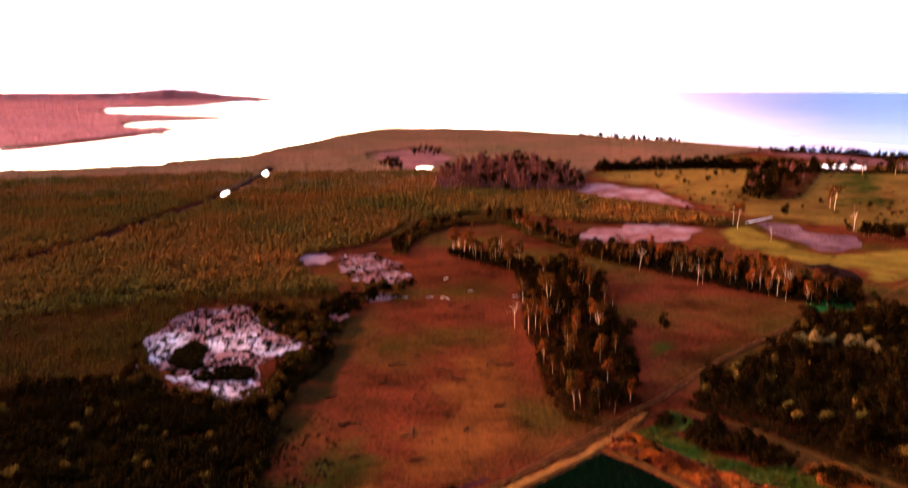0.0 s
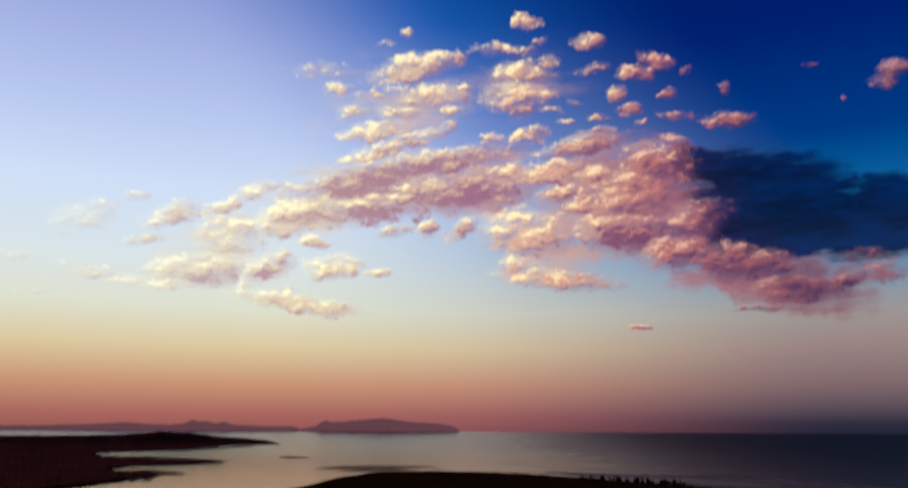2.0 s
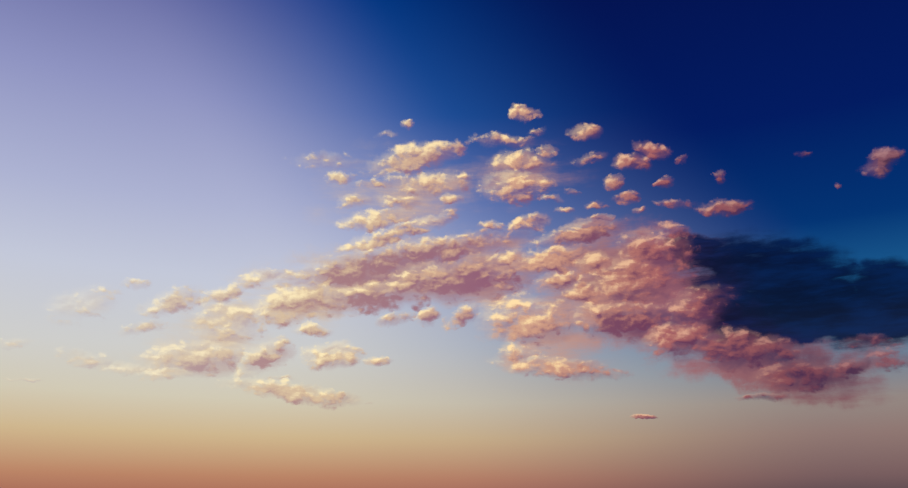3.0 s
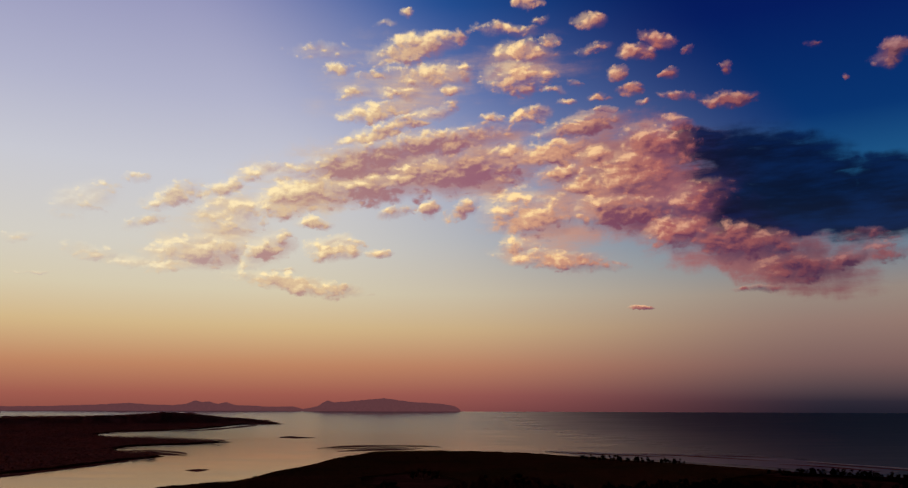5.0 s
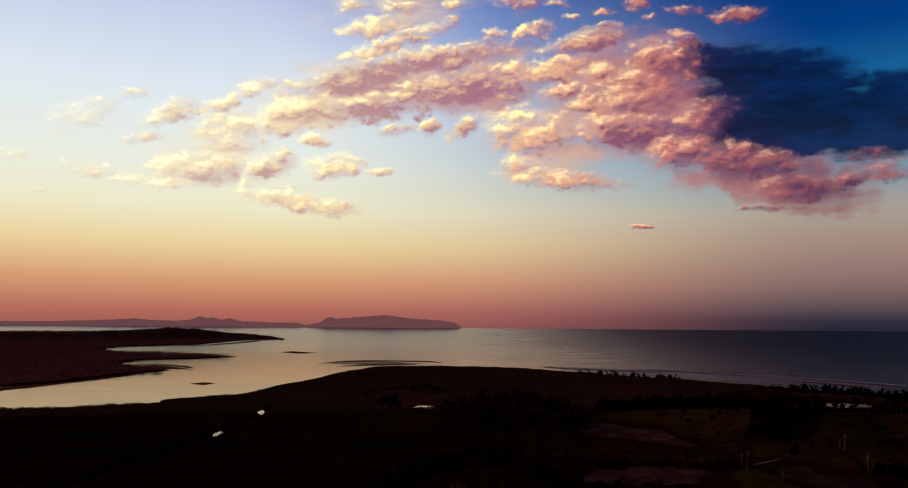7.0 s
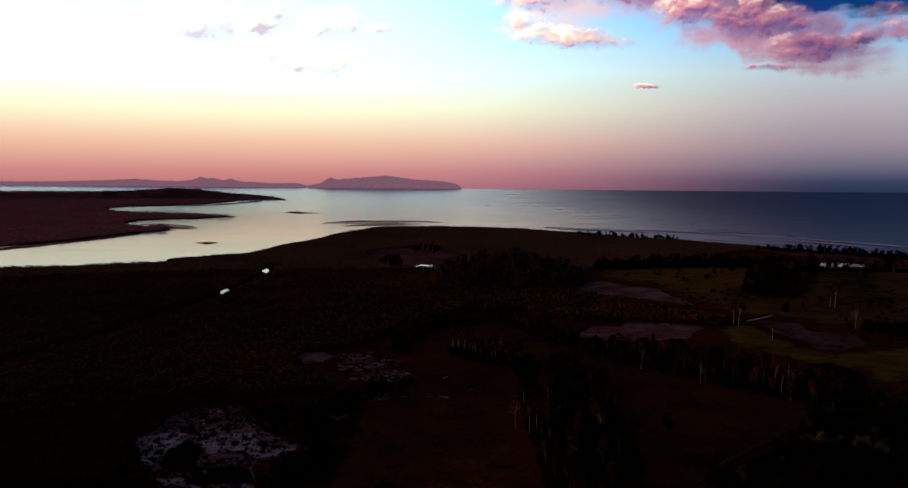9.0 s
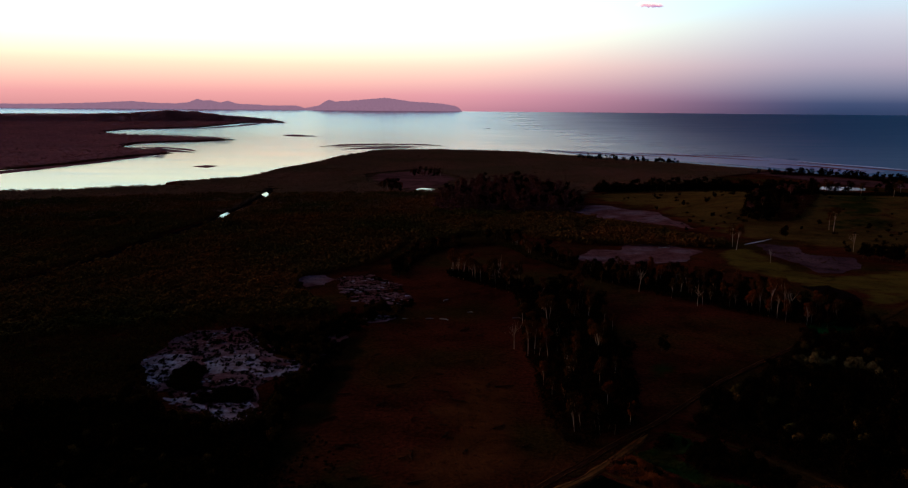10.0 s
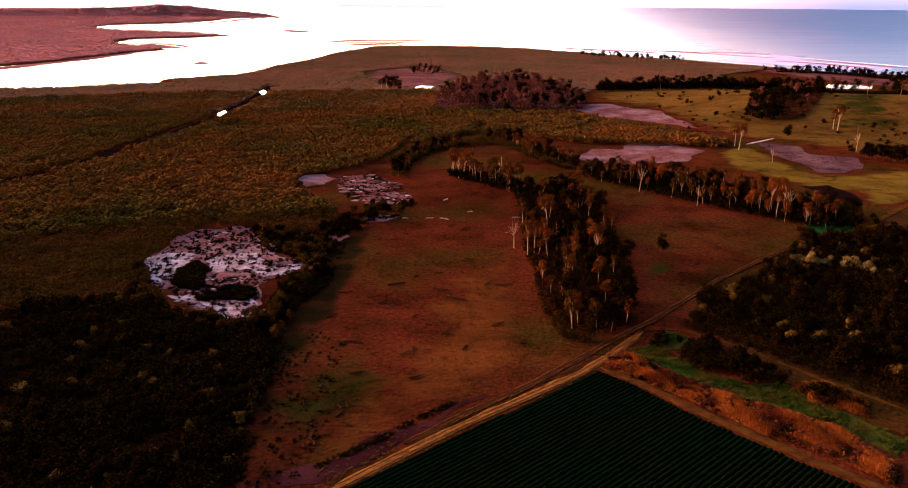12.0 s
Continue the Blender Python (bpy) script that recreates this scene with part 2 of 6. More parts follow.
puff(7.72, 22.07, 0.87, 0.24, -3, 0.50)
puff(2.51, 26.27, 0.99, 0.28, -1, 0.50)
puff(-5.19, 26.57, 0.72, 0.24, 2, 0.40)
puff(-0.18, 22.22, 0.79, 0.33, 0, 0.70)
puff(0.70, 23.77, 0.71, 0.28, -0, 0.70)
puff(17.90, 18.00, 2.20, 0.90, -15, 0.80, 2.0)
puff(17.40, 14.00, 1.95, 1.34, 15, 0.80, 0.8)
puff(17.01, 13.72, 1.53, 0.85, 21, 0.90, 0.2)
puff(27.46, 10.81, 1.93, 0.43, -0, 0.60, 0.7)
puff(-12.21, 9.37, 1.18, 0.23, 2, 0.40)
puff(-21.99, 9.60, 1.43, 0.44, 4, 0.60)
puff(4.13, 17.90, 1.71, 0.57, 9, 0.80)
puff(3.25, 16.08, 1.69, 0.57, 4, 0.70, 0.6)
puff(7.48, 16.39, 1.67, 0.65, 13, 0.90)
puff(9.52, 15.51, 1.23, 0.72, -2, 0.90)
puff(-4.43, 17.04, 10.24, 2.24, 9, 0.90, -0.9)
puff(1.55, 16.90, 6.36, 2.45, 3, 0.90, -0.9)
puff(-9.35, 14.64, 5.41, 1.61, 10, 0.60, -0.4)
puff(12.85, 16.15, 6.68, 3.39, -4, 1.30, -0.5)
puff(16.15, 12.80, 6.68, 2.53, -16, 1.30, -0.7)
puff(21.82, 9.96, 6.10, 1.78, -18, 1.30, -0.5)
puff(7.30, 11.96, 4.84, 2.21, -2, 0.60, -0.3)
puff(-3.72, 22.57, 6.63, 3.24, 8, 0.50, -0.1)
puff(5.15, 23.78, 4.82, 2.42, -3, 0.40, -0.2)
puff(-17.75, 11.03, 5.79, 1.72, 8, 0.50, -0.3)
puff(-16.51, 13.83, 5.15, 1.75, 12, 0.50, -0.1)
puff(26.31, 9.82, 3.84, 1.00, 3, 0.80, -0.5)
puff(22.19, 15.80, 5.28, 2.27, -15, 1.00, 2.0)
puff(29.22, 13.51, 2.82, 2.13, -7, 1.10, 2.0)

body_ = wmath("MULTIPLY_ADD", wmath("SUBTRACT", lumps, 0.5), 2.7, wmath("MULTIPLY", cover, 1.72))
body_ = wmath("MULTIPLY_ADD", wmath("SUBTRACT", frayed, 0.5), 0.8, body_)
body_ = wmath("MULTIPLY_ADD", wmath("SUBTRACT", wisps, 0.5), 0.7, body_)
body_ = wmath("MULTIPLY_ADD", wmath("SUBTRACT", 0.42, heads), 0.45, body_)
body_ = wmath("MULTIPLY_ADD", wmath("SUBTRACT", 0.42, tufts), 0.85, body_)
dens = smooth(body_, 0.20, 1.30)
thin = wmath("MULTIPLY", smooth(wmath("MULTIPLY_ADD", cover, 1.4, wmath("SUBTRACT", streaks, 0.5)), 0.0, 1.0), 0.6)
dens = wmath("MULTIPLY", wmath("MAXIMUM", dens, thin), smooth(cover, 0.0, 0.22))
# each head is bright where it faces the sun and falls off into its own shade
face = wmath("DIVIDE", face_sum, wmath("ADD", cover, 0.0005))
lit = wmath("MULTIPLY_ADD", face, 1.25, -0.12)
lit = wmath("ADD", lit, wmath("MULTIPLY", wmath("SUBTRACT", lumps, lumps_sunward), 0.75))
lit = wmath("ADD", lit, wmath("MULTIPLY", wmath("SUBTRACT", heads_sunward, heads), 0.50))
lit = wmath("ADD", lit, wmath("MULTIPLY", wmath("SUBTRACT", tufts_sunward, tufts), 0.36))
lit = wmath("ADD", lit, wmath("MULTIPLY", wmath("SUBTRACT", frayed, frayed_sunward), 0.35))
lit = wmath("ADD", lit, wmath("MULTIPLY", wmath("SUBTRACT", streaks, 0.5), 0.7))
lit = wmath("SUBTRACT", lit, wmath("MULTIPLY", smooth(shade, 0.0, 0.8), 0.44), clamp=True)
around = wmath("DIVIDE", wmath("ADD", azim, 30.0), 60.0, clamp=True)
lit_col = wramp(around, [(0.0, (1.25, 1.12, .74)), (0.35, (1.48, 1.20, .58)), (0.6, (1.52, 1.08, .46)), (0.75, (1.1, .58, .33)), (0.9, (.52, .20, .17)), (1.0, (.62, .30, .26))])
mid_col = wramp(around, [(0.0, (1.02, .86, .56)), (0.35, (.98, .70, .38)), (0.6, (.92, .48, .27)), (0.75, (.58, .18, .150)), (0.9, (.30, .085, .10)), (1.0, (.36, .13, .14))])
dim_col = wramp(around, [(0.0, (.74, .62, .54)), (0.3, (.60, .32, .28)), (0.55, (.41, .160, .215)), (0.72, (.24, .07, .125)), (0.9, (.085, .03, .085)), (1.0, (.13, .045, .08))])
cloud_col = wmix(smooth(lit, 0.05, 0.55), dim_col, mid_col)
cloud_col = wmix(smooth(lit, 0.50, 0.92), cloud_col, lit_col)
# soft coral veil that ties the heads together
haze_d = wmath("MULTIPLY", smooth(wmath("MULTIPLY_ADD", wmath("SUBTRACT", streaks, 0.5), 2.0, wmath("MULTIPLY_ADD", wmath("SUBTRACT", wisps, 0.5), 0.9, wmath("MULTIPLY", haze, 1.5))), 0.05, 1.25), smooth(haze, 0.0, 0.4))
haze_col = wmix(smooth(haze_dim, 0.1, 0.7), mid_col, dim_col)
haze_col = wmix(wmath("MULTIPLY", smooth(wmath("MULTIPLY_ADD", wmath("SUBTRACT", broad, broad_sunward), 1.0, wmath("SUBTRACT", streaks, 0.5)), -0.12, 0.16), 0.7), haze_col, mid_col)
# the great bank in the earth's shadow
dark = smooth(wmath("MULTIPLY_ADD", wmath("SUBTRACT", streaks, 0.5), 1.3, wmath("MULTIPLY_ADD", wmath("SUBTRACT", wisps, 0.5), 0.9, deep)), -0.12, 0.50)
dark = wmath("MULTIPLY", dark, smooth(deep, 0.0, 0.28))
navy = wmix(smooth(wmath("MULTIPLY_ADD", wisps, 0.6, streaks), 0.62, 1.02), (.0002, .0020, .026), (.0008, .016, .090))
painted = wmix(wmath("MULTIPLY", haze_d, 0.85), sky, haze_col)
painted = wmix(wmath("MULTIPLY", dark, 0.96), painted, navy)
painted = wmix(wmath("MULTIPLY", dens, 0.95), painted, cloud_col)

air = WT.nodes.new("ShaderNodeTexSky")
air.sky_type, air.sun_disc = "NISHITA", False
SUN_AZ, SUN_EL = -75.0, 9.0
air.sun_elevation, air.sun_rotation = radians(SUN_EL), radians(SUN_AZ)
glow = wmix(1.0, painted, wmix(1.0, air.outputs[0], (.002, .002, .002), "MULTIPLY"), "ADD")
bg = WT.nodes.new("ShaderNodeBackground")
WT.links.new(glow, bg.inputs[0])
bg.inputs[1].default_value = 1.0
out = WT.nodes.new("ShaderNodeOutputWorld")
WT.links.new(bg.outputs[0], out.inputs[0])

sun = new("sun", bpy.data.lights.new("sun", "SUN"))
sun.data.energy, sun.data.angle, sun.data.color = 0.50, radians(18), (1.0, 0.36, 0.10)
sun.matrix_world = look((math.sin(radians(SUN_AZ)) * 100, math.cos(radians(SUN_AZ)) * 100, math.tan(radians(SUN_EL)) * 100), (0, 0, 0))

# ---- materials ----
def material(name, color, other=None, scale=0.1, fine=2.0, rough=0.9, bump=0.0, metal=0.0, contrast=(0.35, 0.65), random_tint=0.0, spec=0.0, third=None, third_scale=0.02, grain=0.45):
    """Two colours in patches of 1/scale metres, broken up by fine grain; third: a colour in broad stains."""
    mat = bpy.data.materials.new(name)
    mat.use_nodes = True
    t = mat.node_tree
    b = t.nodes["Principled BSDF"]
    geo = t.nodes.new("ShaderNodeNewGeometry")

    def noise_(s, detail=4.0):
        n = t.nodes.new("ShaderNodeTexNoise")
        t.links.new(geo.outputs["Position"], n.inputs["Vector"])
        n.inputs["Scale"].default_value, n.inputs["Detail"].default_value = s, detail
        return n.outputs["Fac"]

    def ramp_(f, lo, hi):
        r = t.nodes.new("ShaderNodeMapRange")
        t.links.new(f, r.inputs[0])
        r.inputs[1].default_value, r.inputs[2].default_value = lo, hi
        return r.outputs[0]

    def mix_(f, a, c, blend="MIX"):
        m = t.nodes.new("ShaderNodeMix")
        m.data_type, m.blend_type = "RGBA", blend
        for s, v in ((m.inputs[0], f), (m.inputs[6], a), (m.inputs[7], c)):
            if isinstance(v, bpy.types.NodeSocket):
                t.links.new(v, s)
            else:
                s.default_value = v if isinstance(v, float) else (*v, 1)
        return m.outputs[2]

    col = mix_(ramp_(noise_(scale), *contrast), color, other or tuple(c * 0.7 for c in color))
    if third:
        col = mix_(ramp_(noise_(third_scale, 3.0), 0.48, 0.62), col, third)
    speck = ramp_(noise_(fine, 8.0), 0.3, 0.7)
    col = mix_(grain, col, mix_(speck, (0.45, 0.45, 0.45), (1.5, 1.5, 1.5)), "MULTIPLY")
    if random_tint:
        info = t.nodes.new("ShaderNodeObjectInfo")
        col = mix_(random_tint, col, mix_(info.outputs["Random"], (0.5, 0.65, 0.5), (1.7, 1.25, 0.9)), "MULTIPLY")
    t.links.new(col, b.inputs["Base Color"])
    b.inputs["Roughness"].default_value, b.inputs["Metallic"].default_value = rough, metal
    b.inputs["Specular IOR Level"].default_value = spec
    if bump:
        bp = t.nodes.new("ShaderNodeBump")
        bp.inputs["Strength"].default_value, bp.inputs["Distance"].default_value = 0.6, bump
        t.links.new(noise_(fine, 5.0), bp.inputs["Height"])
        t.links.new(bp.outputs[0], b.inputs["Normal"])
    return mat


def leaf_material(name, color, other, random_tint=0.0, spread=(0.5, 1.6), scale=0.03):
    """Foliage: each clump its own shade."""
    mat = material(name, color, other, scale=scale, fine=0.8, rough=0.7, random_tint=random_tint)
    t = mat.node_tree
    b = t.nodes["Principled BSDF"]
    geo = t.nodes.new("ShaderNodeNewGeometry")
    src = b.inputs["Base Color"].links[0].from_socket
    r = t.nodes.new("ShaderNodeMapRange")
    t.links.new(geo.outputs["Random Per Island"], r.inputs[0])
    r.inputs[3].default_value, r.inputs[4].default_value = spread
    m = t.nodes.new("ShaderNodeVectorMath")
    m.operation = "SCALE"
    t.links.new(src, m.inputs[0]), t.links.new(r.outputs[0], m.inputs["Scale"])
    t.links.new(m.outputs[0], b.inputs["Base Color"])
    return mat


M_GROUND = material("dry_grass", (.074, .0118, .0032), (.044, .0082, .0022), scale=0.05, fine=0.7, grain=0.85, bump=0.9, third=(.040, .0165, .0022), third_scale=0.012)
M_TUFT = material("dry_tuft", (.0744, .0248, .0043), (.0465, .0211, .0037), scale=0.2, fine=2.0)


def soil_regions(mat, layers):
    """Lay other soils, grasses and painted tones into the ground where the sheet's own region weights say so, with
    ragged borders.
    """
    t = mat.node_tree
    b = t.nodes["Principled BSDF"]
    col = b.inputs["Base Color"].links[0].from_socket
    geo = t.nodes.new("ShaderNodeNewGeometry")
    for name, color, other in layers:
        a = t.nodes.new("ShaderNodeAttribute")
        a.attribute_name = name
        n = t.nodes.new("ShaderNodeTexNoise")
        t.links.new(geo.outputs["Position"], n.inputs["Vector"])
        n.inputs["Scale"].default_value, n.inputs["Detail"].default_value = 0.06, 6
        f = t.nodes.new("ShaderNodeMath")
        f.operation = "MULTIPLY_ADD"
        t.links.new(n.outputs["Fac"], f.inputs[0])
        f.inputs[1].default_value = 1.2
        t.links.new(a.outputs["Fac"], f.inputs[2])
        r = t.nodes.new("ShaderNodeMapRange")
        r.interpolation_type = "SMOOTHSTEP"
        t.links.new(f.outputs[0], r.inputs[0])
        r.inputs[1].default_value, r.inputs[2].default_value = 0.85, 1.25
        tone = t.nodes.new("ShaderNodeMix")
        tone.data_type = "RGBA"
        n2 = t.nodes.new("ShaderNodeTexNoise")
        t.links.new(geo.outputs["Position"], n2.inputs["Vector"])
        n2.inputs["Scale"].default_value, n2.inputs["Detail"].default_value = 0.25, 6
        t.links.new(n2.outputs["Fac"], tone.inputs[0])
        tone.inputs[6].default_value, tone.inputs[7].default_value = (*color, 1), (*other, 1)
        m = t.nodes.new("ShaderNodeMix")
        m.data_type = "RGBA"
        t.links.new(r.outputs[0], m.inputs[0])
        t.links.new(col, m.inputs[6])
        t.links.new(tone.outputs[2], m.inputs[7])
        col = m.outputs[2]
    t.links.new(col, b.inputs["Base Color"])


# the two floor tones carry the canopies' painted haze, so gaps don't show
soil_regions(M_GROUND, (("golden", (.120, .066, .006), (.092, .042, .005)), ("olive", (.070, .043, .0045), (.125, .042, .008)), ("hazed_far_floor", (.48, .155, .108), (.38, .13, .09)), ("hazed_mangrove_floor", (.085, .036, .014), (.050, .026, .008)), ("lush", (.015, .0175, .0018), (.030, .0190, .0024)),
                        # the last pair is a near-black strip of ground along the scrub's edge
                        ("clay", (.160, .052, .040), (.100, .030, .022)), ("gold", (.108, .0265, .0042), (.068, .0160, .0030)), ("darkened", (.0075, .0042, .0011), (.014, .0066, .0014))))


def blotches(mat, scale, low, high, dull):
    """Worn, dead or damp spots that darken the surface here and there."""
    t = mat.node_tree
    b = t.nodes["Principled BSDF"]
    src = b.inputs["Base Color"].links[0].from_socket
    geo = t.nodes.new("ShaderNodeNewGeometry")
    n = t.nodes.new("ShaderNodeTexNoise")
    t.links.new(geo.outputs["Position"], n.inputs["Vector"])
    for key, value in (("Scale", scale), ("Detail", 8), ("Roughness", 0.68), ("Distortion", 0.8)):
        n.inputs[key].default_value = value
    r = t.nodes.new("ShaderNodeMapRange")
    t.links.new(n.outputs["Fac"], r.inputs[0])
    r.inputs[1].default_value, r.inputs[2].default_value = low, high
    r.inputs[3].default_value, r.inputs[4].default_value = 1.0, dull
    m = t.nodes.new("ShaderNodeVectorMath")
    m.operation = "SCALE"
    t.links.new(src, m.inputs[0]), t.links.new(r.outputs[0], m.inputs["Scale"])
    t.links.new(m.outputs[0], b.inputs["Base Color"])


blotches(M_GROUND, 0.011, 0.46, 0.62, 0.55)
blotches(M_GROUND, 0.05, 0.52, 0.66, 0.55)
blotches(M_GROUND, 0.32, 0.55, 0.66, 0.5)
M_DITCH = material("maroon_mud", (.026, .0050, .0046), (.008, .0018, .0020), scale=0.10, fine=1.2, rough=0.7, third=(.042, .0095, .0080), third_scale=0.035)
# mud darkened beyond its own tone: the creek trench's deep shade is painted in
M_SHADED_MUD = material("shaded_mud", (.010, .003, .002), (.007, .0025, .002), scale=0.05, fine=0.4)
M_PAN = material("salt_crust", (.28, .150, .128), (.13, .050, .038), scale=0.35, fine=1.4, grain=0.8, rough=0.7, bump=0.05, spec=0.01, third=(.34, .215, .190), third_scale=0.12)
M_PINK = material("bare_clay", (.160, .053, .038), (.090, .025, .018), scale=0.09, fine=0.5, grain=0.6, rough=0.8, third=(.185, .084, .068), third_scale=0.035)
M_DRAIN = material("drain_mud", (.080, .029, .025), (.046, .018, .016), scale=0.08, fine=0.5, third=(.11, .044, .036), third_scale=0.03)
M_SAND = material("wet_sand", (.27, .085, .064), (.15, .048, .040), scale=0.01, fine=0.1, rough=0.7)
M_WETFLAT = material("wet_flat", (.10, .06, .06), (.07, .045, .05), scale=0.008, fine=0.05, rough=0.4, spec=0.18)
M_TRACK = material("dirt_track", (.20, .062, .008), (.115, .034, .0055), scale=0.3, fine=2.0, bump=0.05)
M_WORN_TRACK = material("worn_track", (.070, .022, .0032), (.034, .011, .002), scale=0.3, fine=2.0, bump=0.05)
M_WORN = material("worn_grass", (.046, .011, .003), (.030, .0085, .0024), scale=0.2, fine=2.0, bump=0.05)
M_RUT = material("wheel_rut", (.21, .070, .014), (.09, .028, .007), scale=0.4, fine=3.0)
M_GREEN = material("green_grass", (.018, .034, .003), (.060, .040, .004), scale=0.12, fine=1.0, bump=0.1)
M_LUSH = material("lush_grass", (.006, .040, .006), (.012, .034, .005), scale=0.08, fine=1.0)
M_SOIL = material("dark_soil", (.0022, .0040, .0016), (.0032, .0036, .0018), scale=0.3, fine=2.0)
M_CROP = material("crop_leaf", (.0012, .0042, .0010), (.0022, .0038, .0009), scale=0.05, fine=2.5, bump=0.1)
# mangroves in three tones by distance; the farthest is paled and flattened as haze
M_MANGROVE_HAZED = leaf_material("hazed_mangrove_leaf", (.195, .072, .031), (.125, .064, .022), spread=(0.8, 1.2), scale=0.006)
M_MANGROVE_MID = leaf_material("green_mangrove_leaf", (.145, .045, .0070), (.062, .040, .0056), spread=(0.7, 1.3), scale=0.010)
M_MANGROVE_NEAR = leaf_material("near_mangrove_leaf", (.054, .021, .0032), (.024, .016, .0022), spread=(0.5, 1.6), scale=0.02)
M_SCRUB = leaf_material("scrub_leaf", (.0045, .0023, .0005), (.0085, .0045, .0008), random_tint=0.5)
M_OLIVEBUSH = leaf_material("olive_bush", (.115, .060, .010), (.070, .042, .007), random_tint=0.7)
M_GUM = leaf_material("gum_leaf", (.092, .0220, .0036), (.036, .0180, .0032), random_tint=0.7)
M_RUST = leaf_material("rusty_leaf", (.120, .033, .022), (.064, .021, .014))
M_REDBUSH = leaf_material("red_bush", (.060, .012, .004), (.034, .008, .003))
# paler than real leaves: the haze of distance is mixed into this colour
M_FAR_HAZED = leaf_material("far_forest", (.56, .185, .130), (.44, .155, .112), spread=(0.85, 1.15), scale=0.008)
M_REED = leaf_material("dry_reed", (.29, .080, .011), (.085, .017, .005), scale=0.09)
M_BLOSSOM = leaf_material("pale_blossom", (.17, .105, .028), (.11, .064, .016))
M_BARK = material("pale_bark", (.48, .32, .216), (.304, .192, .12), scale=0.6, fine=4.0, contrast=(0.4, 0.7))
M_DARKBARK = material("dark_bark", (.10, .055, .032), (.06, .035, .022), scale=0.6, fine=4.0)
M_LOG = material("weathered_log", (.050, .018, .006), (.030, .012, .005), scale=1.0, fine=5.0)
M_PALELOG = material("bleached_log", (.55, .44, .36), (.38, .28, .22), scale=1.0, fine=5.0)
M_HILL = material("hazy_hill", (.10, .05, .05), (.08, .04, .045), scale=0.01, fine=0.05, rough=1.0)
_b = M_HILL.node_tree.nodes["Principled BSDF"]  # emission paints the haze's glow onto this far backdrop, kilometres off
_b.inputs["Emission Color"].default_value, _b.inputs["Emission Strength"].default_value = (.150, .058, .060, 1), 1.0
blotches(M_PINK, 0.15, 0.50, 0.68, 0.5)
blotches(M_DRAIN, 0.1, 0.50, 0.68, 0.5)
blotches(M_TRACK, 0.5, 0.50, 0.68, 0.45)
blotches(M_GREEN, 0.25, 0.45, 0.65, 0.4)
M_FOAM = material("surf_foam", (.7, .66, .66), (.5, .45, .46), scale=0.02, fine=0.2)


